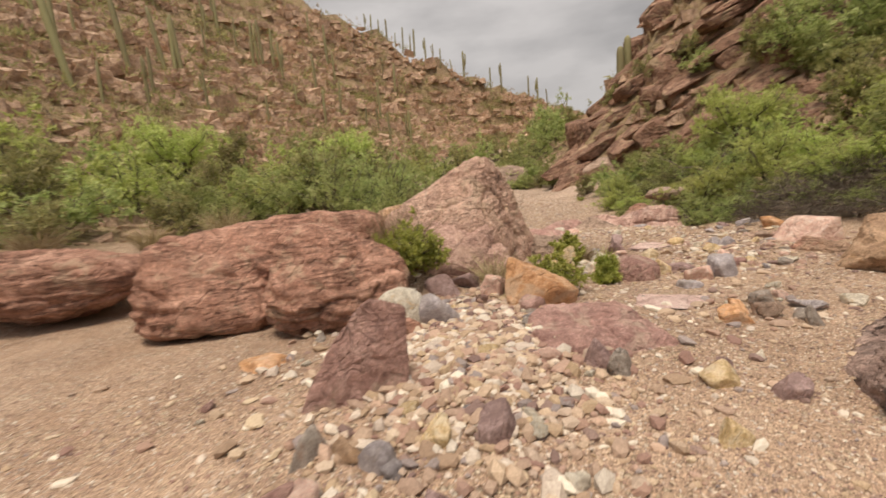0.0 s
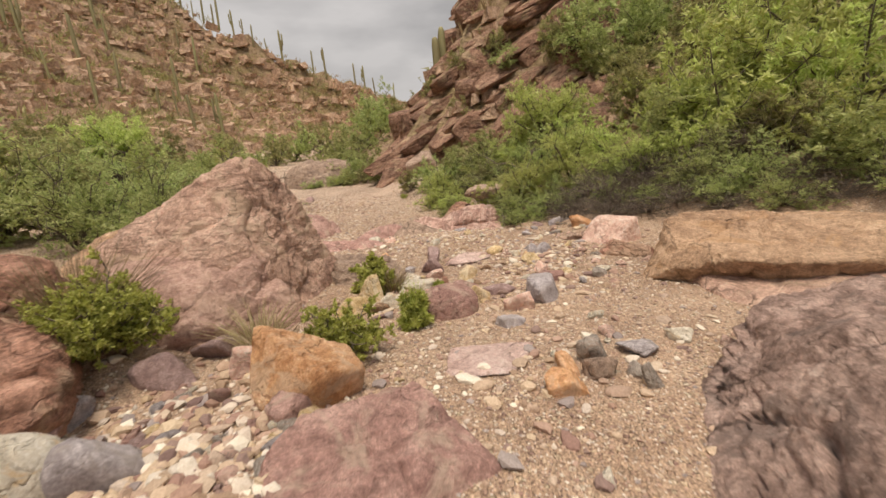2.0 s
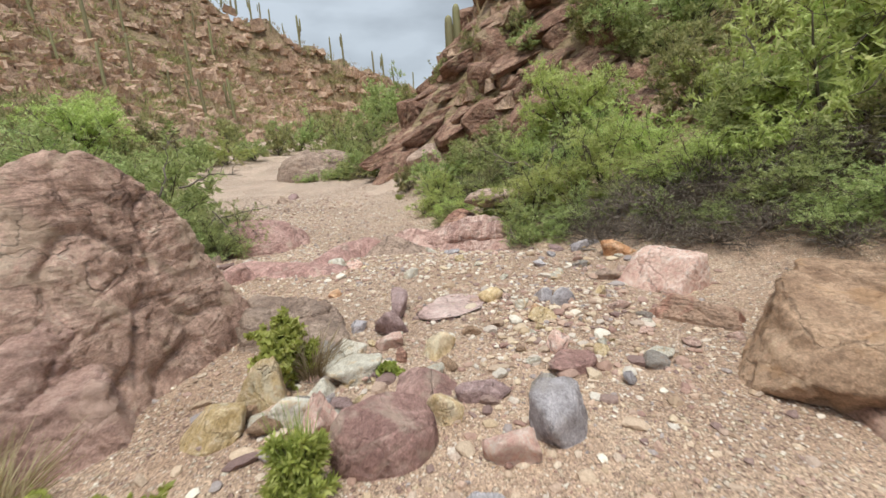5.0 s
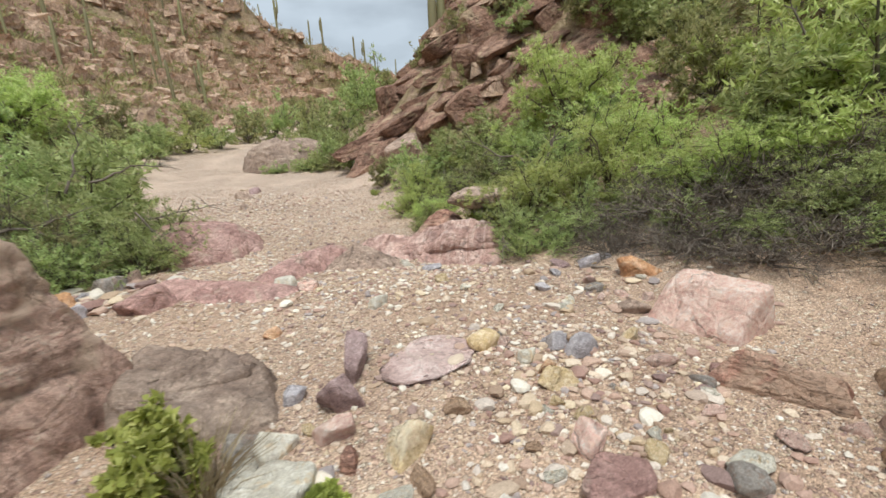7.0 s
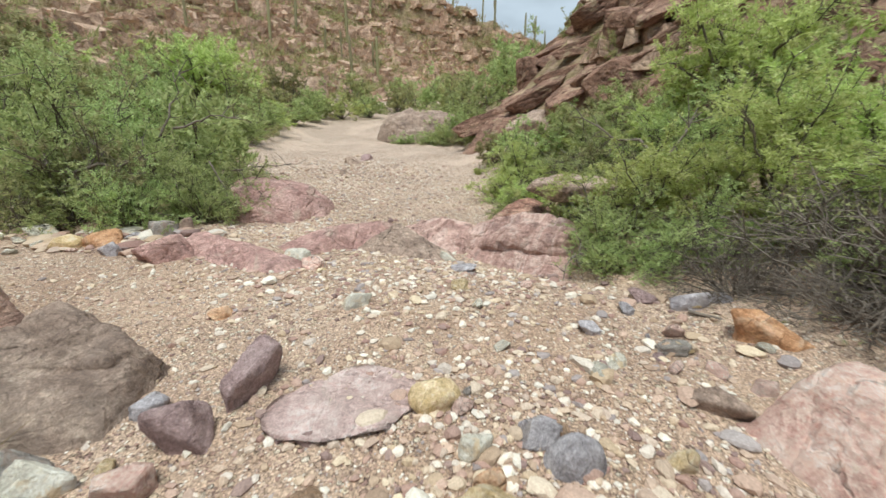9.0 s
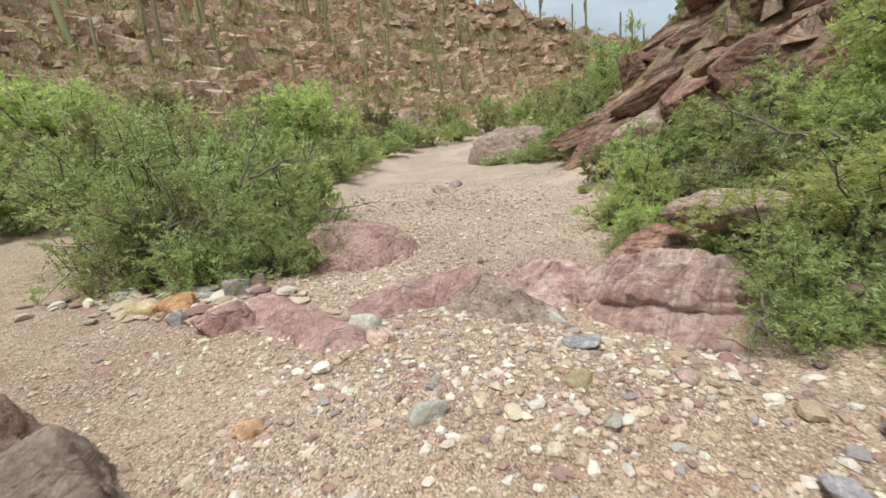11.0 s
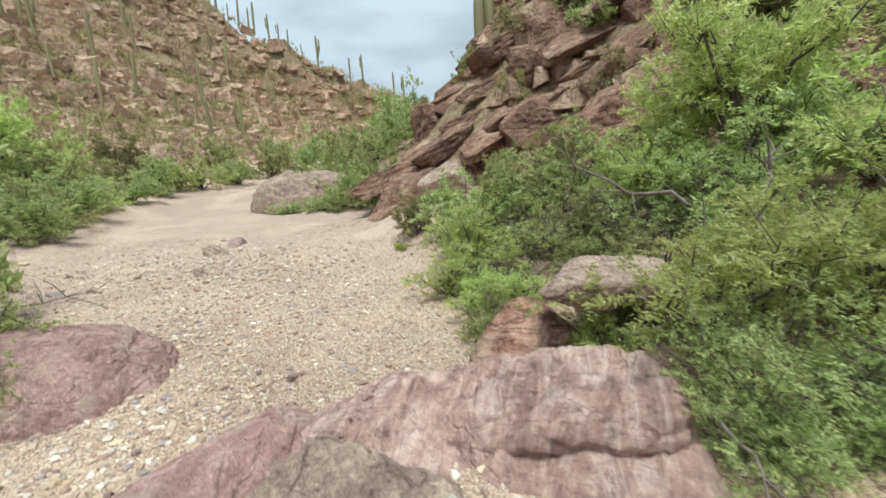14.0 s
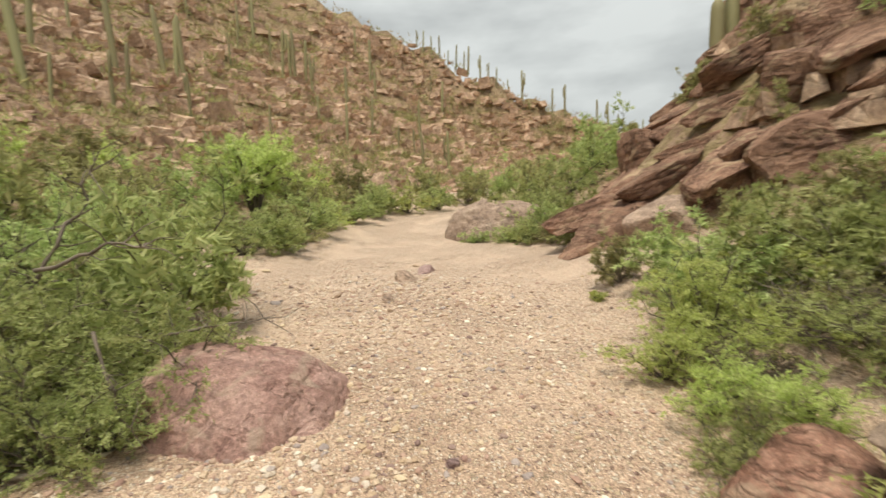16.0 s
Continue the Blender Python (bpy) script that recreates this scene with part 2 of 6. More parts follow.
def gravel_material():
    k = Nodes("wash_gravel", 0.95).world_co()
    patch = k.noise(0.55, 5, 0.6)
    mid = k.noise(2.7, 6, 0.65)
    grit = k.noise(85, 4, 0.75)
    small = k.voronoi(62, "F1", "Color")
    small_d = k.voronoi(62)
    peb = k.voronoi(24, "F1", "Color")
    peb_d = k.voronoi(24)
    sand = k.ramp(patch, (0.35, (0.39, 0.26, 0.18)), (0.5, (0.52, 0.365, 0.265)), (0.65, (0.63, 0.465, 0.35)))
    sand = k.mix(sand, k.ramp(mid, (0.35, (0.34, 0.225, 0.155)), (0.65, (0.55, 0.41, 0.3))), 0.5)
    sand = k.mix(sand, k.ramp(grit, (0.3, 0.28), (0.5, 0.5), (0.7, 0.76)), 0.75, "OVERLAY")
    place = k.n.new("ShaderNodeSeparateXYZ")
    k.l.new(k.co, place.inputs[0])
    # the sand turns paler and pinker towards larger Y, its edge broken by the patches
    far_pale = k.ramp(k.math("MULTIPLY", k.math("ADD", place.outputs["Y"], k.math("MULTIPLY", patch, 4.0)), 0.04), (0.44, 0.0), (0.68, 1.0))
    sand = k.mix(sand, (0.72, 0.55, 0.44), k.math("MULTIPLY", far_pale, 0.85))
    sep = k.n.new("ShaderNodeSeparateColor")
    k.l.new(small, sep.inputs[0])
    stones = k.ramp(sep.outputs[0], (0.0, (0.14, 0.09, 0.08)), (0.25, (0.34, 0.21, 0.165)), (0.5, (0.55, 0.4, 0.3)), (0.7, (0.36, 0.25, 0.21)), (1.0, (0.82, 0.73, 0.62)))
    on = k.math("MULTIPLY", k.ramp(small_d, (0.42, 1.0), (0.52, 0.0)), k.ramp(sep.outputs[1], (0.3, 0.0), (0.36, 1.0)))
    bare = k.ramp(k.noise(0.75, 4, 0.6, distort=0.4), (0.4, 0.5), (0.54, 1.0))
    on = k.math("MULTIPLY", on, bare)
    colour = k.mix(sand, stones, k.math("MULTIPLY", on, 0.9))
    sep2 = k.n.new("ShaderNodeSeparateColor")
    k.l.new(peb, sep2.inputs[0])
    stones2 = k.ramp(sep2.outputs[0], (0.0, (0.25, 0.15, 0.13)), (0.3, (0.42, 0.28, 0.21)), (0.6, (0.58, 0.47, 0.33)), (1.0, (0.7, 0.62, 0.52)))
    on2 = k.math("MULTIPLY", k.ramp(peb_d, (0.36, 1.0), (0.46, 0.0)), k.ramp(sep2.outputs[1], (0.55, 0.0), (0.6, 1.0)))
    on2 = k.math("MULTIPLY", on2, k.math("MULTIPLY", bare, k.ramp(mid, (0.36, 0.0), (0.46, 1.0))))
    colour = k.mix(colour, stones2, k.math("MULTIPLY", on2, 0.85))
    # shade between the small painted pebbles, multiplied into the colour
    gap_shade = k.ramp(small_d, (0.36, 1.0), (0.62, 0.62))
    colour = k.mix(colour, gap_shade, k.math("MULTIPLY", bare, 0.6), "MULTIPLY")
    tiny = k.voronoi(135, "F1", "Color")
    sep3 = k.n.new("ShaderNodeSeparateColor")
    k.l.new(tiny, sep3.inputs[0])
    colour = k.mix(colour, k.ramp(sep3.outputs[0], (0.0, 0.16), (0.45, 0.48), (1.0, 0.86)), 0.6, "OVERLAY")
    h = k.math("ADD", k.math("ADD", k.math("MULTIPLY", on, 0.5), on2), k.math("MULTIPLY", sep3.outputs[1], 0.25))
    normal = k.bump(h, 1.0, 0.022)
    normal = k.bump(grit, 0.55, 0.006, normal)
    normal = k.bump(mid, 0.45, 0.06, normal)
    return k, colour, normal


def ground_material():
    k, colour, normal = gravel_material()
    # the dry hillsides: broken red rock, straw-coloured grass and small shrubs between
    big = k.noise(0.16, 6, 0.6)
    rubble = k.noise(1.1, 8, 0.68, k.mapped((1, 1, 2.2)))
    fines = k.noise(4.5, 6, 0.7)
    rock = k.ramp(rubble, (0.32, (0.15, 0.1, 0.07)), (0.44, (0.42, 0.28, 0.205)), (0.54, (0.58, 0.41, 0.305)), (0.66, (0.7, 0.55, 0.42)))
    rock = k.mix(rock, k.ramp(fines, (0.35, (0.15, 0.095, 0.07)), (0.5, (0.41, 0.27, 0.195)), (0.65, (0.58, 0.44, 0.33))), 0.5)
    tuft = k.noise(2.2, 7, 0.75)
    grass = k.ramp(k.noise(5, 5, 0.7), (0.35, (0.23, 0.185, 0.08)), (0.5, (0.43, 0.34, 0.18)), (0.65, (0.6, 0.48, 0.29)))
    veg = k.math("MULTIPLY", k.ramp(tuft, (0.4, 0.0), (0.52, 1.0)), k.ramp(big, (0.3, 0.35), (0.55, 1.0)))
    hill = k.mix(rock, grass, k.math("MULTIPLY", veg, 0.8))
    at = k.n.new("ShaderNodeAttribute")
    at.attribute_name = "hillside"
    mask = k.math("MULTIPLY", at.outputs["Fac"], 1.0)
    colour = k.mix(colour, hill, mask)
    hb = k.math("MULTIPLY", k.math("ADD", rubble, k.math("MULTIPLY", fines, 0.35)), mask)
    normal = k.bump(hb, 0.9, 0.6, normal)
    return k.done(colour, normal)


def leaf_material(name, dark, light, yellow, through=0.35):
    k = Nodes(name, 0.6)
    r = k.random(True)
    r2 = k.random()
    colour = k.ramp(r, (0.0, dark), (0.6, light), (1.0, yellow))
    colour = k.hsv(colour, k.math("ADD", k.math("MULTIPLY", r2, 0.03), 0.485), 1.0, k.math("ADD", k.math("MULTIPLY", r2, 0.35), 0.82))
    k.l.new(colour, k.bsdf.inputs["Base Color"])
    tr = k.n.new("ShaderNodeBsdfTranslucent")
    k.l.new(colour, tr.inputs["Color"])
    mix = k.n.new("ShaderNodeMixShader")
    mix.inputs["Fac"].default_value = through
    k.l.new(k.bsdf.outputs[0], mix.inputs[1])
    k.l.new(tr.outputs[0], mix.inputs[2])
    k.l.new(mix.outputs[0], k.n["Material Output"].inputs["Surface"])
    return k.m


def bark_material(name, dark, light):
    k = Nodes(name, 0.9)
    n = k.noise(14, 6, 0.7, k.mapped((1, 1, 0.3)))
    return k.done(k.ramp(n, (0.3, dark), (0.7, light)), k.bump(n, 0.6, 0.01))


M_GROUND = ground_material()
M_LEAF_GREEN = leaf_material("mesquite_leaf", (0.28, 0.335, 0.125), (0.46, 0.53, 0.22), (0.64, 0.68, 0.34), 0.5)
M_LEAF_LIME = leaf_material("palo_verde_leaf", (0.36, 0.42, 0.13), (0.6, 0.68, 0.25), (0.76, 0.78, 0.4), 0.6)
M_LEAF_OLIVE = leaf_material("desert_shrub_leaf", (0.23, 0.23, 0.098), (0.4, 0.395, 0.18), (0.55, 0.5, 0.28), 0.5)
M_LEAF_BROAD = leaf_material("broad_leaf", (0.28, 0.32, 0.08), (0.48, 0.53, 0.14), (0.64, 0.66, 0.26), 0.45)
M_STRAW = leaf_material("dry_grass", (0.3, 0.23, 0.12), (0.5, 0.4, 0.24), (0.66, 0.57, 0.39), 0.25)
M_BARK = bark_material("dark_bark", (0.07, 0.058, 0.045), (0.22, 0.185, 0.145))
M_TWIG = bark_material("grey_dead_twig", (0.085, 0.066, 0.053), (0.27, 0.225, 0.185))
M_CACTUS = leaf_material("saguaro_skin", (0.23, 0.215, 0.115), (0.3, 0.28, 0.155), (0.36, 0.33, 0.195), 0.0)


# ---- the lie of the land ----
def smooth(a, b, x):
    t = np.clip((x - a) / (b - a), 0, 1)
    return t * t * (3 - 2 * t)


STATIONS = (-60, -10, 3, 9, 16, 22, 30, 42, 55, 65, 70, 73.5, 76, 80.5, 86, 95, 150)
CREST_X = (-90, -75, -72, -70, -68, -66, -62, -55, -45, -33, -20, -9, 6, 19, 30, 45, 110)
CREST_Z = (34, 38, 40, 42, 44, 45, 46, 45, 43, 37, 32, 28, 20, 15.7, 11, 8.5, 6)
BASE_X = (-26, -22, -19, -16, -13, -10.5, -7, -3, 2, 8, 13, 17, 22, 31, 42, 58, 120)
BASE_Z = (1.2, 1.3, 1.4, 1.5, 1.9, 2.2, 2.7, 3.5, 4.4, 5.1, 5.5, 5.8, 6.0, 6.3, 6.5, 6.5, 5)
LEFT_X = (-14, -11, -8.5, -4.6, -2.4, -2.3, -1.6, 2, 6, 11, 16, 20, 25, 34, 45, 60, 122)
LEFT_Z = (0.35, 0.3, 0.35, 0.45, 0.8, 1.15, 1.9, 3.0, 4.1, 4.9, 5.3, 5.6, 5.8, 6.1, 6.3, 6.3, 4.9)
FLOOR_Y = (-60, -5, 0, 3, 5, 9, 10.8, 15.7, 19, 22.5, 27, 40, 60, 90, 150)
FLOOR_Z = (-0.3, 0.1, 0.13, 0.16, 0.12, 0.15, 0.22, 0.52, 0.66, 0.8, 1.5, 2.7, 4.5, 6.2, 4.5)
RIGHT_X = (9, 7, 6.8, 5.4, 4.7, 4.2, 3.2, 7, 13, 18, 22, 26, 31, 40, 50, 64, 126)
BANK_X = (14, 12, 10.5, 9.6, 7.8, 8.2, 9, 14, 20, 25, 29, 33, 38, 48, 58, 72, 134)
BANK_Z = (2.2, 2.1, 2.0, 1.9, 1.8, 2.0, 3.0, 4.2, 5.4, 6, 6.3, 6.5, 6.8, 7, 7.2, 7, 6)
CREST2_X = (60, 55, 52, 48, 46, 46, 48, 54, 62, 66, 70, 74, 78, 86, 94, 104, 165)
CREST2_Z = (24, 24, 25, 25, 24, 19, 13, 10, 9.5, 9.4, 9.3, 9.2, 9, 8.8, 8.6, 8.4, 7)
SPUR = (5.0, 16.9)


def lumps(x, y, size, seed):
    """Smooth value noise on a grid of that size."""
    rng = np.random.RandomState(seed)
    table = rng.rand(64, 64)
    u, v = x / size, y / size
    i, j = np.floor(u).astype(int), np.floor(v).astype(int)
    fu, fv = u - i, v - j
    fu, fv = fu * fu * (3 - 2 * fu), fv * fv * (3 - 2 * fv)
    g = lambda a, b: table[a % 64, b % 64]
    return (g(i, j) * (1 - fu) * (1 - fv) + g(i + 1, j) * fu * (1 - fv) + g(i, j + 1) * (1 - fu) * fv + g(i + 1, j + 1) * fu * fv) - 0.5


def land(x, y):
    """Height of the ground and the share of hillside in it, for arrays of places."""
    x, y = np.broadcast_arrays(np.asarray(x, float), np.asarray(y, float))
    c1x, c1z = np.interp(y, STATIONS, CREST_X), np.interp(y, STATIONS, CREST_Z)
    bx, bz = np.interp(y, STATIONS, BASE_X), np.interp(y, STATIONS, BASE_Z)
    lx, lz = np.interp(y, STATIONS, LEFT_X), np.interp(y, STATIONS, LEFT_Z)
    fz = np.interp(y, FLOOR_Y, FLOOR_Z)
    rx = np.interp(y, STATIONS, RIGHT_X)
    kx, kz = np.interp(y, STATIONS, BANK_X), np.interp(y, STATIONS, BANK_Z)
    c2x, c2z = np.interp(y, STATIONS, CREST2_X), np.interp(y, STATIONS, CREST2_Z)
    f1 = lx + np.minimum(2.5, (rx - lx) * 0.4)
    f2 = np.maximum(rx - 0.3, f1 + 0.2)
    z = np.where(x < c1x, c1z - 0.15 * (c1x - x),
        np.where(x < bx, bz + (c1z - bz) * np.clip((bx - x) / (bx - c1x), 0, 1) ** 1.45,
        np.where(x < lx, lz + (bz - lz) * (lx - x) / np.maximum(lx - bx, 0.1),
        np.where(x < f1, fz + (lz - fz) * (1 - smooth(0, 1, (x - lx) / np.maximum(f1 - lx, 0.1))),
        np.where(x < f2, fz,
        np.where(x < kx, fz + (kz - fz) * np.clip((x - f2) / np.maximum(kx - f2, 0.1), 0, 1) ** 1.5,
        np.where(x < c2x, kz + (c2z - kz) * (x - kx) / np.maximum(c2x - kx, 0.1), c2z - 0.1 * (x - c2x))))))))
    hill = np.maximum(smooth(0.0, 3.0, lx - 1.0 - x), smooth(0.0, 2.5, x - rx - 1.2))
    # the rocky spur that comes down to the wash
    px, py = x - SPUR[0], y - SPUR[1]
    d, s = px * 0.79 + py * 0.61, px * 0.61 - py * 0.79
    front = np.where(d < 0, 0.9 + 1.6 * d, 0.9 + 1.22 * d)
    back = 3.5 + 1.25 * (s + 0.6) + 0.75 * (d - 3)
    spur = np.minimum(np.minimum(front, back), 9.5 + 0.25 * d) - 0.7
    spur = np.where(s > 6.5, spur - 1.0 * (s - 6.5) * smooth(0, 4, d) - 0.8 * (s - 6.5), spur)
    hill = np.where(spur > z, 1.0, hill)
    z = np.maximum(z, spur)
    far = smooth(4, 30, np.hypot(x - 2, y - 7))
    z = z + hill * (lumps(x, y, 7.0, 3) * 1.6 + lumps(x, y, 2.6, 4) * 0.8 + lumps(x, y, 1.1, 5) * 0.35) * (0.25 + 0.75 * far)
    z = z + (1 - hill) * (lumps(x, y, 1.3, 6) * 0.07 + lumps(x, y, 0.42, 7) * 0.03 + lumps(x, y, 0.16, 8) * 0.012)
    # gravel bars and the step in the bed
    z = z + 0.07 * np.exp(-(((x - 3.6) / 1.3) ** 2 + ((y - 8.2) / 0.9) ** 2)) - 0.1 * smooth(8.9, 9.5, y - 0.55 * (3.4 - x)) * (1 - smooth(12, 15, y)) * (1 - hill)
    z = z + 0.12 * np.exp(-(((x - 0.2) / 0.9) ** 2 + ((y - 3.6) / 0.9) ** 2))
    z = z + 0.42 * np.exp(-(((x + 0.45) / 0.42) ** 2 + ((y - 5.2) / 0.45) ** 2))
    return z, hill


def ground_z(x, y):
    return float(land(np.array([x]), np.array([y]))[0][0])


def grown(lo, hi, step, lo_end, hi_end, growth=1.055):
    inner = list(np.arange(lo, hi, step))
    out, s = [], step
    v = hi
    while v < hi_end:
        out.append(v)
        s = min(s * growth, 1.6 if abs(v) < 100 else 30.0)
        v += s
    out.append(hi_end)
    pre, s, v = [], step, lo - step
    while v > lo_end:
        pre.append(v)
        s = min(s * growth, 1.6 if abs(v) < 80 else 30.0)
        v -= s
    pre.append(lo_end)
    return np.array(pre[::-1] + inner + out)


def build_ground():
    gx, gy = grown(-3.2, 6.6, 0.085, -420, 420), grown(0.6, 12.5, 0.085, -320, 700)
    X, Y = np.meshgrid(gx, gy)
    Z, hill = land(X, Y)
    nx, ny = len(gx), len(gy)
    me = bpy.data.meshes.new("ground")
    co = np.stack([X, Y, Z], -1).reshape(-1, 3)
    idx = np.arange(nx * ny).reshape(ny, nx)
    faces = np.stack([idx[:-1, :-1], idx[:-1, 1:], idx[1:, 1:], idx[1:, :-1]], -1).reshape(-1, 4)
    me.vertices.add(len(co)), me.loops.add(faces.size), me.polygons.add(len(faces))
    me.vertices.foreach_set("co", co.ravel())
    me.loops.foreach_set("vertex_index", faces.ravel().astype(np.int32))
    me.polygons.foreach_set("loop_start", np.arange(0, faces.size, 4, dtype=np.int32))
    me.polygons.foreach_set("use_smooth", np.ones(len(faces), dtype=bool))
    me.update(calc_edges=True)
    at = me.attributes.new("hillside", "FLOAT", "POINT")
    at.data.foreach_set("value", hill.ravel().astype(np.float32))
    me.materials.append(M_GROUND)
    return tagged(new("ground", me), "sandy gravel wash bed between dry rocky hillsides", "ground", kind="structure")


build_ground()


# ---- rocks ----
def sphere(level):
    bm = bmesh.new()
    bmesh.ops.create_icosphere(bm, subdivisions=level, radius=1.0)
    v = np.array([w.co[:] for w in bm.verts])
    f = np.array([[w.index for w in p.verts] for p in bm.faces])
    bm.free()
    return v, f


SPHERES = {n: sphere(n) for n in (1, 2, 3, 4, 5, 6)}


def fast_mesh(name, v, f, material, smooth_faces=True):
    me = bpy.data.meshes.new(name)
    k = f.shape[1]
    me.vertices.add(len(v)), me.loops.add(f.size), me.polygons.add(len(f))
    me.vertices.foreach_set("co", np.ascontiguousarray(v, dtype=np.float32).ravel())
    me.loops.foreach_set("vertex_index", f.ravel().astype(np.int32))
    me.polygons.foreach_set("loop_start", np.arange(0, f.size, k, dtype=np.int32))
    me.polygons.foreach_set("use_smooth", np.full(len(f), smooth_faces, dtype=bool))
    me.update(calc_edges=True)
    me.materials.append(material)
    return me


def weathered(p, nrm, size, rng, level, rough, strata):
    """Roughens a rock at several scales, with cracks and stepped layers."""
    off = Vector(rng.uniform(-50, 50, 3))
    disp = np.empty(len(p))
    for i, q in enumerate(p):
        w = Vector(q) / size + off
        a = noise.noise(w * 1.3) * 0.9 + noise.noise(w * 3.1) * 0.38
        if level > 2:
            a += noise.noise(w * 7.5) * 0.26 - max(0.0, 0.09 - abs(noise.noise(w * 1.7 + off))) * 7 - max(0.0, 0.07 - abs(noise.noise(w * 3.9 - off))) * 4
        if level > 3:
            a += noise.noise(w * 17) * 0.2 + noise.noise(w * 38) * 0.1
        if strata:
            t = q[2] / size + 0.22 * q[0] / size + 0.22 * noise.noise(w * 1.4) + 0.05 * noise.noise(w * 6)
            u = (t * 4.6) % 1.0
            a += strata * (1.15 * u - 0.6 if u < 0.86 else 0.39 - (u - 0.86) * 7.0) * (0.55 + 0.9 * noise.noise(w * 0.9 + off))
        disp[i] = a
    return p + nrm * (disp * rough * size)[:, None]


def rock_shape(seed, half, level=5, cuts=14, sharp=12.0, rough=0.05, peak=(0, 0), taper=0.0, flat_top=None, strata=0.0, tilt=(0, 0), skirt=0.85, box=0.35, facet=0.45):
    """A worn, faceted rock: a rounded body cut by planes, leaned towards a peak, roughened at three scales."""
    rng = np.random.RandomState(seed)
    v, f = SPHERES[level]
    n = rng.normal(size=(cuts, 3))
    n /= np.linalg.norm(n, axis=1)[:, None]
    dist = rng.uniform(0.56 - 0.16 * facet, 1.0 - 0.3 * facet, cuts)
    proj = np.maximum(v @ n.T, 1e-3) / dist
    turn = np.array(Euler(rng.uniform(-0.35, 0.35, 3)).to_matrix())
    cube = (np.abs(v @ turn.T) ** 9).sum(1) ** (-1.0 / 9)
    r0 = 1.0 + box * (cube * 0.86 - 1.0)
    r = r0 * (1.0 + ((proj * r0[:, None]) ** sharp).sum(1)) ** (-1.0 / sharp)
    p = v * r[:, None]
    p /= np.abs(p).max(0)
    low = np.clip(-v[:, 2], 0, 0.8)
    grow = 1 + skirt * (1 / np.sqrt(1 - low ** 2) - 1)
    p[:, 0] *= grow
    p[:, 1] *= grow
    if flat_top:
        p[:, 2] = np.where(p[:, 2] > flat_top, flat_top + (p[:, 2] - flat_top) * 0.25, p[:, 2])
    h = np.clip((p[:, 2] + 0.3) / 1.2, 0, 1)
    p[:, 0] = p[:, 0] * (1 - taper * h) + peak[0] * h
    p[:, 1] = p[:, 1] * (1 - taper * h) + peak[1] * h
    p = p * np.array(half)
    nrm = v / np.array(half)
    nrm /= np.linalg.norm(nrm, axis=1)[:, None]
    p = weathered(p, nrm, float(np.mean(half)), rng, level, rough, strata)
    m = np.array(pose(0, 0, 0, tilt[0], tilt[1], 0).to_3x3())
    return p @ m.T, f


def hewn(seed, faces, level=6, sharp=26.0, rough=0.05, strata=0.0, size=0.8):
    """A rock bounded by broken faces, each (azimuth, elevation, distance from its middle), with worn edges."""
    rng = np.random.RandomState(seed)
    v, f = SPHERES[level]
    az, el, dist = (np.array(c, float) for c in zip(*faces))
    n = np.stack([np.cos(np.radians(az)) * np.cos(np.radians(el)), np.sin(np.radians(az)) * np.cos(np.radians(el)), np.sin(np.radians(el))], 1)
    w = (np.maximum(v @ n.T, 1e-4) / dist) ** sharp
    p = v * (w.sum(1) ** (-1.0 / sharp))[:, None]
    nrm = (w / w.sum(1)[:, None]) @ n + 0.25 * v
    nrm /= np.linalg.norm(nrm, axis=1)[:, None]
    return weathered(p, nrm, size, rng, level, rough, strata), f


def rock(name, label, category, material, x, y, half, turn=0, seed=1, sink=0.25, base=None, group="", **shape):
    """A rock on the ground at (x, y): half sizes in metres, sink: the share of its height that is buried."""
    if shape.get("skirt", 0.85) > 0.6:
        half, sink = (half[0], half[1], half[2] * (2 - 2 * sink) / 1.14), 0.43
    v, f = rock_shape(seed, half, **shape)
    ob = new(name, fast_mesh(name, v, f, material))
    z = (ground_z(x, y) if base is None else base) + half[2] * (1 - 2 * sink)
    ob.matrix_basis = pose(x, y, z, 0, 0, turn)
    return tagged(ob, label, category, group)


def boulder(name, label, category, material, x, y, z, shells, turn=0):
    """One rock of several grown-together bodies round the place (x, y, z): shells are (dx, dy, dz, vertices, faces)."""
    vs, fs, n = [], [], 0
    for dx, dy, dz, (v, f) in shells:
        vs.append(v + np.array((dx, dy, dz)))
        fs.append(f + n)
        n += len(v)
    ob = new(name, fast_mesh(name, np.concatenate(vs), np.concatenate(fs), material))
    ob.matrix_basis = pose(x, y, z, 0, 0, turn)
    return tagged(ob, label, category)


boulder("boulder", "big pinkish-brown granite boulder with a peaked top", "boulder", M_PINK, 0.6, 6.7, 0.8, [
    (0, 0, 0, hewn(11, ((-34, 15, 0.53), (-52, 22, 0.6), (-114, 37, 0.78), (165, 60, 0.86), (90, 25, 0.55), (55, 18, 0.78), (15, 45, 0.92), (20, 8, 1.12), (200, 80, 1.06), (180, 5, 1.5), (0, -90, 0.95)), sharp=24, rough=0.075, strata=0.5, size=0.9)),
    (-0.75, 0.1, -0.3, hewn(111, ((-114, 40, 0.72), (165, 62, 0.46), (90, 20, 0.7), (180, 10, 1.0), (0, 70, 0.6), (0, 0, 1.1), (-70, 8, 0.95), (0, -90, 0.6)), level=5, sharp=20, rough=0.05, size=0.8))])
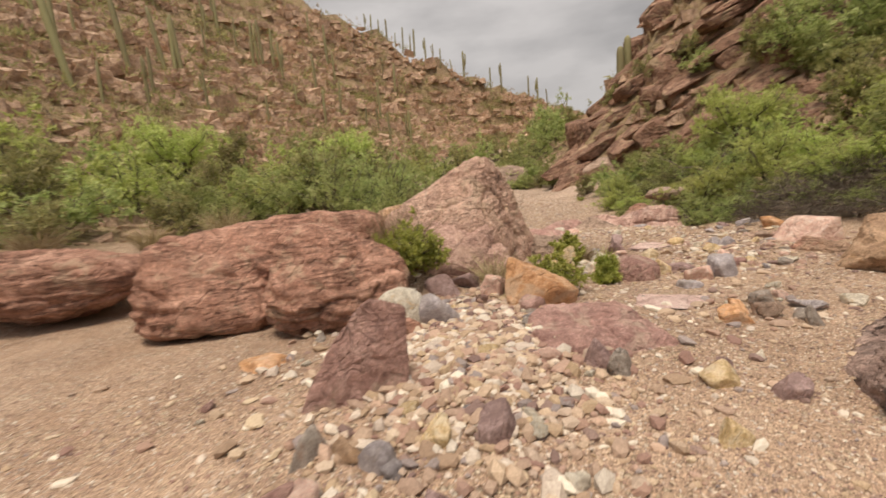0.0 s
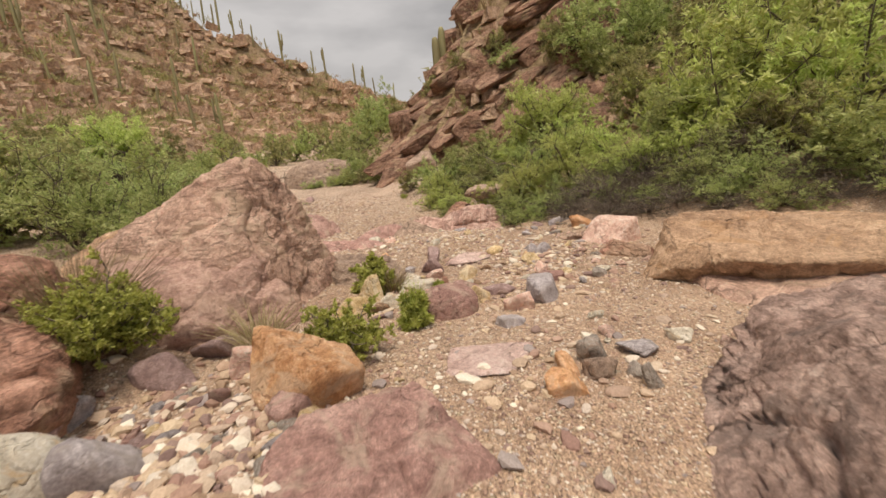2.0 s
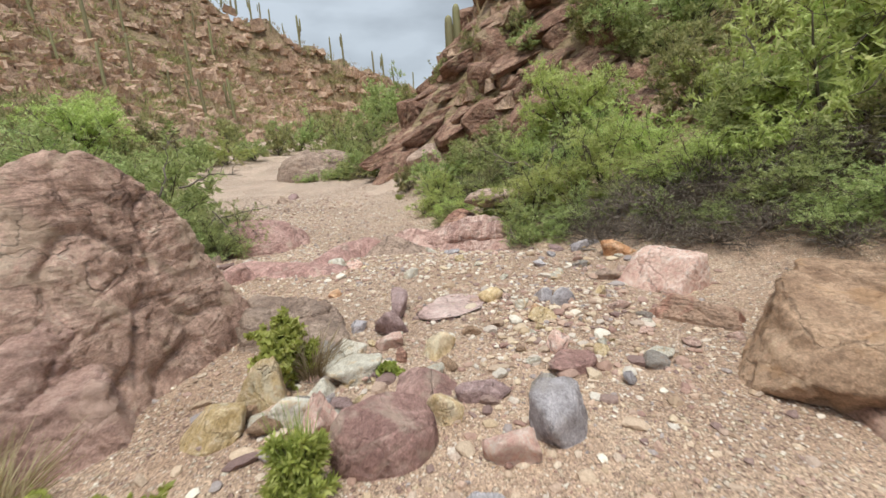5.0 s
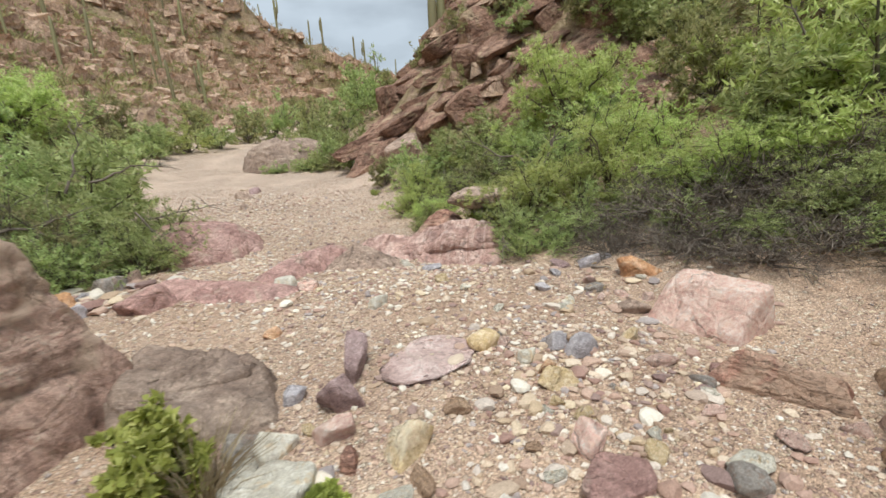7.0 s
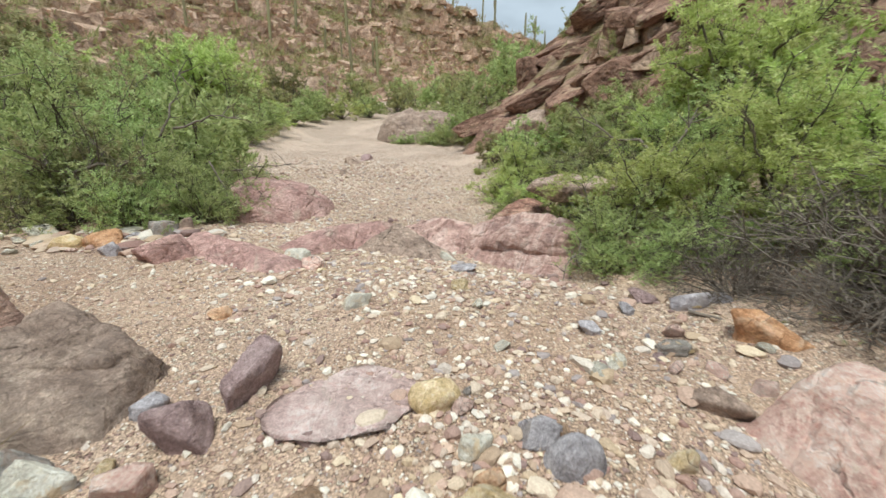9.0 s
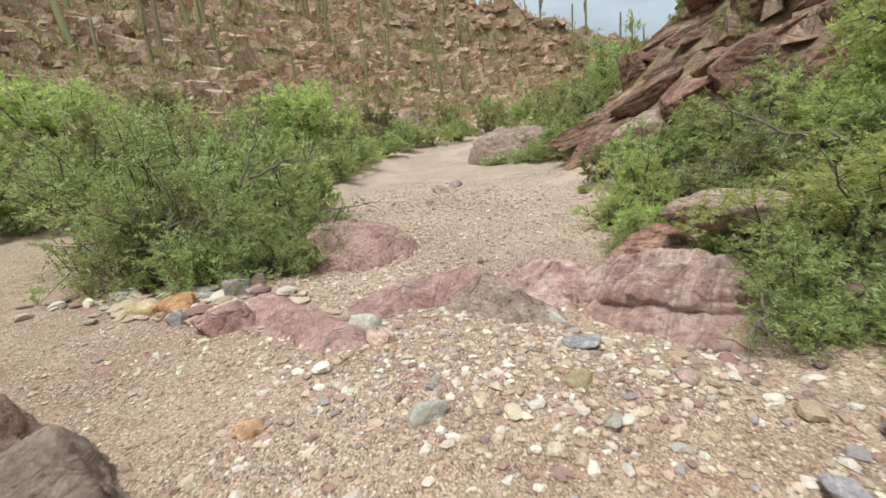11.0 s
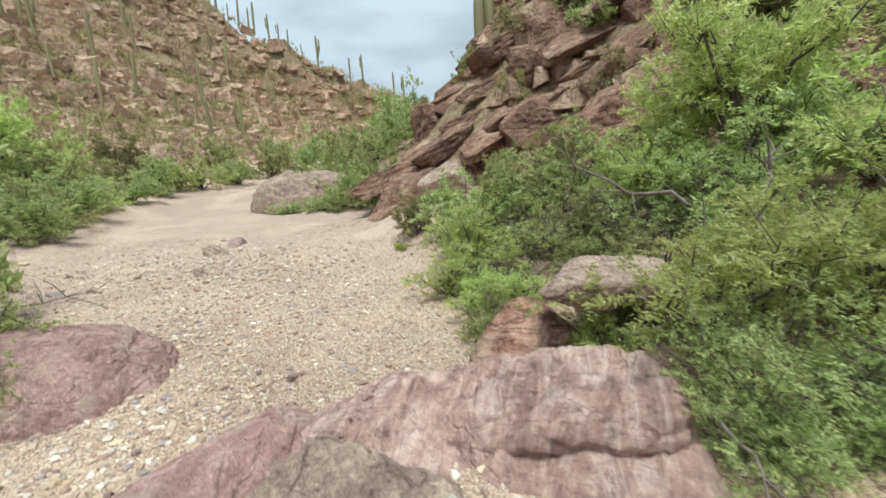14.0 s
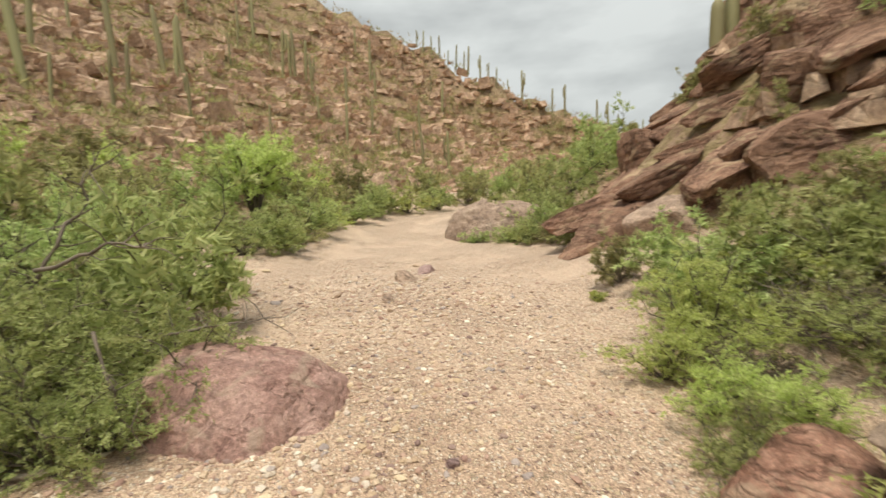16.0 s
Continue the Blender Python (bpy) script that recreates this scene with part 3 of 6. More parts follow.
boulder("boulder", "smooth pink block at the foot of the peaked boulder", "boulder", M_SHELL, 0.1, 5.98, 0.42, [
    (0, 0, 0, hewn(51, ((-60, 30, 0.56), (-112, 34, 0.56), (-85, 8, 0.72), (-30, 14, 0.66), (90, 50, 0.5), (195, 30, 0.78), (-75, 72, 0.46), (40, 8, 0.7), (-85, -30, 0.62), (0, -90, 0.4)), level=6, sharp=14, rough=0.05, strata=0.9, size=0.6)),
    (0.5, -0.02, -0.12, hewn(151, ((-58, 28, 0.36), (-110, 30, 0.32), (10, 14, 0.36), (90, 50, 0.4), (190, 24, 0.4), (-60, 74, 0.26), (0, -90, 0.3)), level=5, sharp=20, rough=0.06, strata=0.9, size=0.45))])
rock("boulder", "low tan-orange rock sloping up to the peaked boulder", "boulder", M_TAN, -1.3, 7.4, (1.55, 0.75, 0.72), 12, 52, 0.25, level=5, cuts=8, sharp=16, rough=0.06, peak=(0.45, 0), taper=0.4)
boulder("boulder", "large rounded red-brown boulder with layered cracks", "boulder", M_RED, -1.9, 4.75, 0.52, [
    (-0.5, 0.18, -0.02, rock_shape(12, (1.02, 0.92, 0.66), level=6, cuts=7, sharp=8, rough=0.08, strata=1.0, skirt=0.1, box=0.4)),
    (0.6, -0.16, 0.0, rock_shape(212, (0.88, 0.98, 0.68), level=6, cuts=8, sharp=8, rough=0.085, strata=1.1, skirt=0.1, box=0.4)),
    (0.05, 0.35, 0.16, rock_shape(312, (1.25, 0.7, 0.64), level=5, cuts=9, sharp=12, rough=0.07, strata=0.8, skirt=0.2, box=0.5))], 4)
rock("boulder", "low flat reddish boulder with a shaded underside", "boulder", M_RED, -5.3, 5.6, (1.6, 1.0, 0.55), 15, 13, 0.2, level=6, cuts=12, rough=0.07, strata=1.0, skirt=0.4)
rock("boulder", "pointed purplish-brown fin-shaped rock in gravel", "rock", M_MAUVE, -0.68, 2.5, (0.44, 0.22, 0.5), 14, 14, 0.25, level=5, cuts=10, sharp=24, peak=(0.72, 0), taper=0.62, rough=0.05, facet=0.8)
rock("boulder", "rusty orange blocky rock beside a green bush", "rock", M_ORANGE, 0.98, 4.08, (0.36, 0.32, 0.3), 10, 15, 0.2, level=5, cuts=14, sharp=26, rough=0.05, box=0.7, facet=1.0)
boulder("boulder", "flat maroon rock slab half buried in gravel", "rock", M_MAUVE, 1.14, 3.22, 0.2, [
    (0, 0, 0, hewn(16, ((-60, 83, 0.09), (-100, 38, 0.34), (-55, 32, 0.4), (185, 28, 0.46), (0, 30, 0.46), (90, 35, 0.4), (140, 30, 0.44), (0, -90, 0.3)), level=5, sharp=22, rough=0.09, strata=0.3, size=0.42)),
    (0.28, -0.2, -0.06, hewn(116, ((-60, 80, 0.12), (-90, 35, 0.2), (0, 30, 0.26), (180, 40, 0.2), (90, 40, 0.2), (0, -90, 0.2)), level=4, sharp=22, rough=0.08, size=0.25))], 6)
rock("boulder", "large weathered grey-brown boulder with dark lichen stains", "boulder", M_DUSK, 3.64, 2.1, (1.5, 1.0, 0.33), 35, 17, 0.26, level=6, cuts=14, sharp=20, rough=0.13, strata=0.5, box=0.2)
boulder("boulder", "long tan boulder with an overhanging edge", "boulder", M_TAN, 5.6, 4.2, 0.4, [
    (0, 0, 0, hewn(18, ((215, 79, 0.27), (25, 80, 0.34), (212, -36, 0.74), (228, -32, 0.84), (178, 40, 0.7), (140, 25, 0.82), (115, 12, 0.8), (285, -12, 1.55), (300, 32, 1.35), (60, 20, 0.9), (5, 10, 1.8), (0, -90, 0.45)), sharp=30, rough=0.085, strata=0.6, size=0.7))])
boulder("boulder", "low reddish ledge rock under the overhanging boulder", "rock", M_PINK, 5.55, 3.75, 0.12, [
    (0, 0, 0, hewn(19, ((212, 35, 0.84), (240, 25, 0.9), (180, 80, 0.26), (280, 20, 1.1), (60, 30, 0.9), (0, 10, 1.3), (0, -90, 0.4), (150, 10, 0.9)), level=5, sharp=26, rough=0.05, strata=0.5, size=0.7))])
boulder("boulder", "salmon pink blocky rock on the gravel", "rock", M_ROSE, 5.66, 6.25, 0.25, [
    (0, 0, 0, hewn(20, ((185, 40, 0.155), (200, 6, 0.3), (180, 84, 0.21), (98, 6, 0.33), (-82, 4, 0.35), (8, 12, 0.24), (-125, 34, 0.3), (130, 50, 0.3), (0, -90, 0.3)), level=5, sharp=34, rough=0.05, size=0.4))])
boulder("boulder", "long dark brown rock lying on the gravel", "rock", M_RED, 5.17, 5.44, 0.17, [
    (0, 0, 0, hewn(21, ((90, 45, 0.12), (-90, 40, 0.11), (90, -5, 0.16), (-90, 0, 0.15), (180, 35, 0.27), (0, 25, 0.28), (20, 78, 0.12), (140, 20, 0.24), (0, -90, 0.15)), level=5, sharp=12, rough=0.12, strata=0.3, size=0.24))], -62)
boulder("bedrock", "streaked pink bedrock hump sloping out of the gravel", "bedrock", M_STREAK, 4.75, 9.5, 0.16, [
    (0, 0, 0, hewn(22, ((-86, 48, 0.19), (-92, 6, 0.42), (-60, 80, 0.36), (186, 64, 0.3), (178, 20, 1.05), (0, 24, 0.72), (-48, 34, 0.46), (90, 40, 0.42), (0, -90, 0.4)), sharp=13, rough=0.09, strata=0.5, size=0.65)),
    (0.36, -0.08, 0.04, hewn(122, ((-80, 42, 0.26), (-85, -25, 0.24), (0, 22, 0.36), (170, 50, 0.34), (90, 40, 0.36), (0, 84, 0.25), (-40, 20, 0.32), (0, -90, 0.2)), level=5, sharp=10, rough=0.12, strata=0.5, size=0.45)),
    (0.3, -0.24, -0.14, hewn(123, ((-88, 50, 0.22), (-92, 0, 0.34), (0, 16, 0.5), (178, 40, 0.5), (90, 40, 0.5), (0, 84, 0.2), (0, -90, 0.3)), level=5, sharp=20, rough=0.08, strata=0.5, size=0.5))], -32)
boulder("bedrock", "smooth mauve bedrock ridge across the wash", "bedrock", M_MAUVE, 2.92, 9.62, 0.08, [
    (0, 0, 0, hewn(23, ((-90, 40, 0.24), (90, 40, 0.24), (0, 85, 0.27), (0, 20, 0.66), (186, 24, 0.74), (200, 70, 0.34), (0, -90, 0.3)), level=5, sharp=9, rough=0.05, strata=0.12, size=0.5))], 42)
boulder("bedrock", "grey cracked bedrock at the gravel edge", "bedrock", M_BROWN, 3.58, 9.28, 0.1, [
    (0, 0, 0, hewn(24, ((-95, 45, 0.2), (90, 35, 0.26), (10, 66, 0.22), (165, 40, 0.34), (0, 20, 0.55), (-40, 40, 0.34), (0, -90, 0.3)), level=5, sharp=24, rough=0.1, strata=0.4, size=0.35))], -38)
rock("bedrock", "low streaked bedrock shelf beside the hollow", "bedrock", M_STREAK, 3.95, 9.85, (0.6, 0.45, 0.2), -25, 41, 0.4, level=5, cuts=8, rough=0.12, strata=0.5)
boulder("boulder", "smooth dome-shaped purple-brown boulder at the bush", "boulder", M_MAUVE, 1.66, 11.24, 0.14, [
    (0, 0, 0, hewn(25, ((-80, 50, 0.44), (-100, 14, 0.56), (180, 20, 0.8), (10, 40, 0.56), (0, 84, 0.46), (90, 40, 0.55), (-30, 22, 0.58), (0, -90, 0.4)), sharp=8, rough=0.045, strata=0.35, size=0.5)),
    (0.44, 0.0, -0.06, hewn(125, ((-60, 40, 0.28), (0, 25, 0.28), (180, 30, 0.4), (0, 80, 0.33), (90, 30, 0.4), (-100, 10, 0.36), (0, -90, 0.3)), level=5, sharp=8, rough=0.06, strata=0.3, size=0.35))])
boulder("bedrock", "low mauve bedrock hump in the gravel", "bedrock", M_MAUVE, 1.95, 8.95, 0.1, [
    (0, 0, 0, hewn(26, ((-90, 50, 0.2), (90, 45, 0.22), (0, 86, 0.2), (0, 18, 0.85), (180, 22, 0.75), (0, -90, 0.3)), level=5, sharp=8, rough=0.07, strata=0.2, size=0.5))], -33)
rock("boulder", "reddish rock beside the gravel bar", "rock", M_MAUVE, 1.3, 8.92, (0.28, 0.22, 0.2), 20, 27, 0.28, level=5, sharp=18, rough=0.08)
boulder("boulder", "brown mud-coated boulder with a blocky cracked face", "boulder", M_BROWN, 2.0, 6.85, 0.16, [
    (0, 0, 0, hewn(28, ((-70, 42, 0.22), (-120, 30, 0.28), (-20, 20, 0.34), (60, 30, 0.32), (180, 20, 0.44), (-60, 82, 0.2), (-95, 4, 0.34), (0, -90, 0.3)), level=5, sharp=24, rough=0.13, strata=0.5, size=0.4)),
    (0.18, -0.18, -0.08, hewn(128, ((-70, 40, 0.24), (-130, 20, 0.3), (0, 20, 0.28), (90, 30, 0.3), (-60, 80, 0.2), (0, -90, 0.25)), level=4, sharp=24, rough=0.12, size=0.3))])
rock("boulder", "flat tan rock slab jutting from under the bushes", "rock", M_BROWN, 5.68, 10.14, (0.64, 0.42, 0.15), -8, 29, 0.1, base=0.6, level=5, cuts=14, sharp=26, rough=0.06, skirt=0.3)
rock("boulder", "dark red rock under the bushes", "rock", M_RED, 5.1, 10.36, (0.68, 0.45, 0.27), 10, 30, 0.25, level=5, sharp=16, rough=0.08)
boulder("boulder", "brown boulder on the bank grown over by bushes", "boulder", M_BROWN, 3.4, 21.6, 0.85, [
    (0, 0, 0, hewn(31, ((185, 10, 1.6), (-140, 16, 1.25), (-95, 28, 1.0), (-90, 76, 0.95), (200, 60, 1.35), (0, 45, 1.6), (90, 20, 1.1), (0, -90, 0.8)), level=5, sharp=7, rough=0.09, strata=1.1, size=1.0))])
rock("boulder", "big smooth slab leaning at the foot of the outcrop", "boulder", M_CLIFF, 5.8, 17.1, (1.1, 0.7, 0.34), 35, 33, 0.2, base=0.95, level=5, cuts=8, sharp=24, rough=0.05, strata=0.5, skirt=0.1, tilt=(4, -30), box=0.7)
rock("boulder", "tan blocky slab beside the outcrop foot", "boulder", M_BROWN, 6.5, 16.2, (0.7, 0.6, 0.45), 20, 34, 0.2, level=4, cuts=8, sharp=30, rough=0.05, skirt=0.1, box=0.8)


# ---- the rocky spur: stacked slabs of red rock ----
def rock_variants(n, half, seed, level=4, **shape):
    out = []
    for i in range(n):
        v, f = rock_shape(seed + i, half, level=level, **shape)
        out.append((v, f))
    return out


def build_outcrop():
    rng = np.random.RandomState(77)
    spur = tagged(new("rock_outcrop"), "layered red-brown rock outcrop rising beside the wash", "rock outcrop")
    spur.matrix_basis = pose(SPUR[0], SPUR[1], ground_z(*SPUR))
    inv = spur.matrix_basis.inverted()
    slabs = [fast_mesh("rock", v, f, M_CLIFF, False) for v, f in rock_variants(7, (1.15, 0.75, 0.34), 200, cuts=9, sharp=60, rough=0.055, strata=1.0, skirt=0.0, box=1.0, facet=0.8)]
    blocks = [fast_mesh("rock", v, f, M_CLIFF, False) for v, f in rock_variants(6, (0.75, 0.7, 0.75), 230, cuts=9, sharp=60, rough=0.06, strata=1.0, skirt=0.0, box=1.0, facet=0.8)]
    ux, uy = 0.61, -0.79
    nx_, ny_ = 0.79, 0.61
    count = 0
    for row, d in enumerate(np.arange(-0.1, 9.5, 0.55)):
        for s in np.arange(-3.6, 9.5, 1.15):
            if count >= 290:
                break
            dd, ss = d + rng.uniform(-0.2, 0.2), s + rng.uniform(-0.45, 0.45)
            x, y = SPUR[0] + nx_ * dd + ux * ss, SPUR[1] + ny_ * dd + uy * ss
            z, hill = land(np.array([x]), np.array([y]))
            z = float(z[0])
            if z < 1.0 or hill[0] < 0.9 or (ss > 6 and rng.rand() < 0.6):
                continue
            big = rng.rand() < 0.32
            ob = new("rock", (blocks if big else slabs)[rng.randint(6)])
            k = rng.uniform(0.55, 1.15) * (1.0 if d < 6 else 1.3)
            turn = pose(x, y, z + rng.uniform(-0.25, 0.1), rng.uniform(-10, 10), rng.uniform(-32, -20) if not big else rng.uniform(-26, -10), rng.uniform(-6, 22))
            ob.parent = spur
            ob.matrix_basis = inv @ turn @ Matrix.Diagonal((k * rng.uniform(0.95, 1.6), k, k * rng.uniform(0.75, 1.25), 1))
            count += 1


build_outcrop()


def scatter_mesh(name, bases, places, material, label, category):
    """One object of many small pieces: bases are (v, f), places rows of x, y, z, scale xyz, turn."""
    rng = np.random.RandomState(5)
    vs, fs, n = [], [], 0
    pick = rng.randint(len(bases), size=len(places))
    for b, (v, f) in enumerate(bases):
        rows = places[pick == b]
        if not len(rows):
            continue
        c, s = np.cos(rows[:, 6]), np.sin(rows[:, 6])
        q = v[None] * rows[:, None, 3:6]
        x = q[..., 0] * c[:, None] - q[..., 1] * s[:, None] + rows[:, None, 0]
        y = q[..., 0] * s[:, None] + q[..., 1] * c[:, None] + rows[:, None, 1]
        z = q[..., 2] + rows[:, None, 2]
        vs.append(np.stack([x, y, z], -1).reshape(-1, 3))
        fs.append((f[None] + (np.arange(len(rows)) * len(v))[:, None, None]).reshape(-1, f.shape[1]) + n)
        n += len(rows) * len(v)
    ob = new(name, fast_mesh(name, np.concatenate(vs), np.concatenate(fs), material, False))
    return tagged(ob, label, category, kind="stuff")


def small_rocks(n, seed, squash=(1, 0.8, 0.6)):
    out = []
    v, f = SPHERES[2]
    for i in range(n):
        rng = np.random.RandomState(seed + i)
        nn = rng.normal(size=(8, 3))
        nn /= np.linalg.norm(nn, axis=1)[:, None]
        proj = np.maximum(v @ nn.T, 1e-3) / rng.uniform(0.45, 0.8, 8)
        r = (1 + (proj ** 40).sum(1)) ** (-1 / 40.0) * 1.2
        out.append((v * r[:, None] * np.array(squash), f))
    return out


def tiny_rocks(n, seed, tilt=0.3):
    """Pebbles of twenty faces."""
    g = (1 + 5 ** 0.5) / 2
    v = np.array([(-1, g, 0), (1, g, 0), (-1, -g, 0), (1, -g, 0), (0, -1, g), (0, 1, g), (0, -1, -g), (0, 1, -g), (g, 0, -1), (g, 0, 1), (-g, 0, -1), (-g, 0, 1)]) / 1.9
    bm = bmesh.new()
    for w in v:
        bm.verts.new(w)
    bmesh.ops.convex_hull(bm, input=bm.verts)
    bm.verts.index_update()
    f = np.array([[w.index for w in p.verts] for p in bm.faces])
    bm.free()
    out = []
    for i in range(n):
        rng = np.random.RandomState(seed + i)
        q = v * rng.uniform(0.7, 1.25, (12, 1)) * np.array((1, rng.uniform(0.65, 0.95), rng.uniform(0.5, 0.8)))
        tip = tilt
        out.append((q @ np.array(Euler(rng.uniform(-tip, tip, 3)).to_matrix()).T, f))
    return out


def blocky_rocks(n, seed):
    """Broken blocks: cubes with every corner knocked about."""
    v = np.array([(x, y, z) for x in (-1, 1) for y in (-1, 1) for z in (-1, 1)], float)
    f = np.array([(0, 1, 3), (0, 3, 2), (4, 6, 7), (4, 7, 5), (0, 4, 5), (0, 5, 1), (2, 3, 7), (2, 7, 6), (1, 5, 7), (1, 7, 3), (0, 2, 6), (0, 6, 4)])
    out = []
    for i in range(n):
        rng = np.random.RandomState(seed + i)
        q = v * rng.uniform(0.45, 1.15, (8, 3)) * np.array((1.0, rng.uniform(0.6, 1.0), rng.uniform(0.45, 0.85)))
        out.append((q @ np.array(Euler((rng.uniform(-0.3, 0.3), rng.uniform(-0.35, 0.35), rng.uniform(-0.4, 0.4))).to_matrix()).T, f))
    return out


def hillside_rocks():
    rng = np.random.RandomState(9)
    n = 30000
    y = 8 + 88 * rng.rand(n) ** 0.8
    u = 0.06 + 0.94 * rng.rand(n) ** 0.75
    x = np.interp(y, STATIONS, CREST_X) + (np.interp(y, STATIONS, LEFT_X) - np.interp(y, STATIONS, CREST_X)) * u
    m = 3000
    x2, y2 = rng.uniform(8, 30, m), rng.uniform(-2, 30, m)
    x, y = np.concatenate([x, x2]), np.concatenate([y, y2])
    z, hill = land(x, y)
    patch = lumps(x, y, 6.0, 21) + lumps(x, y, 2.2, 22)
    ledge = np.cos(z * 2.1 + 3 * lumps(x, y, 9.0, 23))
    keep = (hill > 0.7) & (np.hypot(x - 2, y - 7) > 6) & (patch + 0.3 * ledge > -0.5 + 0.5 * rng.rand(len(x))) & (np.abs(x) < 70)
    x, y, z, ledge = x[keep], y[keep], z[keep], ledge[keep]
    k = len(x)
    size = 0.1 + 0.5 * rng.rand(k) ** 3.0 + 0.16 * np.clip(ledge, 0, 1) * rng.rand(k)
    size *= 0.6 + 0.8 * smooth(8, 45, np.hypot(x, y))
    rows = np.stack([x, y, z + size * 0.05, size * rng.uniform(0.8, 1.6, k), size * rng.uniform(0.7, 1.1, k), size * rng.uniform(0.7, 1.3, k), rng.normal(0.5, 0.5, k)], 1)
    scatter_mesh("hillside_rocks", blocky_rocks(24, 300), rows, M_HILLROCK, "broken red and tan rock strewn over the hillside", "rocks")


hillside_rocks()


# ---- plants ----
def quads(name, p, d, side, length, width, material):
    """Leaves: a narrow diamond each, from the place p along d, half width along side."""
    mid = p + d * (length * 0.45)[:, None]
    v = np.stack([p, mid + side * width[:, None], p + d * length[:, None], mid - side * width[:, None]], 1).reshape(-1, 3)
    f = np.arange(len(v)).reshape(-1, 4)
    return fast_mesh(name, v, f, material, False)


def slivers(name, p, d, side, length, width, material):
    """Fine leaves and blades: one slim triangle each."""
    v = np.stack([p - side * width[:, None], p + side * width[:, None], p + d * length[:, None]], 1).reshape(-1, 3)
    return fast_mesh(name, v, np.arange(len(v)).reshape(-1, 3), material, False)


def unit(a):
    return a / np.maximum(np.linalg.norm(a, axis=-1, keepdims=True), 1e-9)


def tube_rows(paths, radii, sides=3):
    """Tubes round paths of points: one array of vertices and one of faces."""
    vs, fs, n = [], [], 0
    ang = np.arange(sides) * 2 * np.pi / sides
    for pts, r in zip(paths, radii):
        pts = np.asarray(pts)
        t = unit(np.gradient(pts, axis=0))
        a = unit(np.cross(t, np.array([0.3, 0.5, 0.81])))
        b = np.cross(t, a)
        rr = np.asarray(r)[:, None, None]
        ring = pts[:, None] + rr * (a[:, None] * np.cos(ang)[None, :, None] + b[:, None] * np.sin(ang)[None, :, None])
        vs.append(ring.reshape(-1, 3))
        k = len(pts)
        for i in range(k - 1):
            for j in range(sides):
                q = (j + 1) % sides
                fs.append((n + i * sides + j, n + i * sides + q, n + (i + 1) * sides + q, n + (i + 1) * sides + j))
        n += k * sides
    return np.concatenate(vs), np.array(fs)


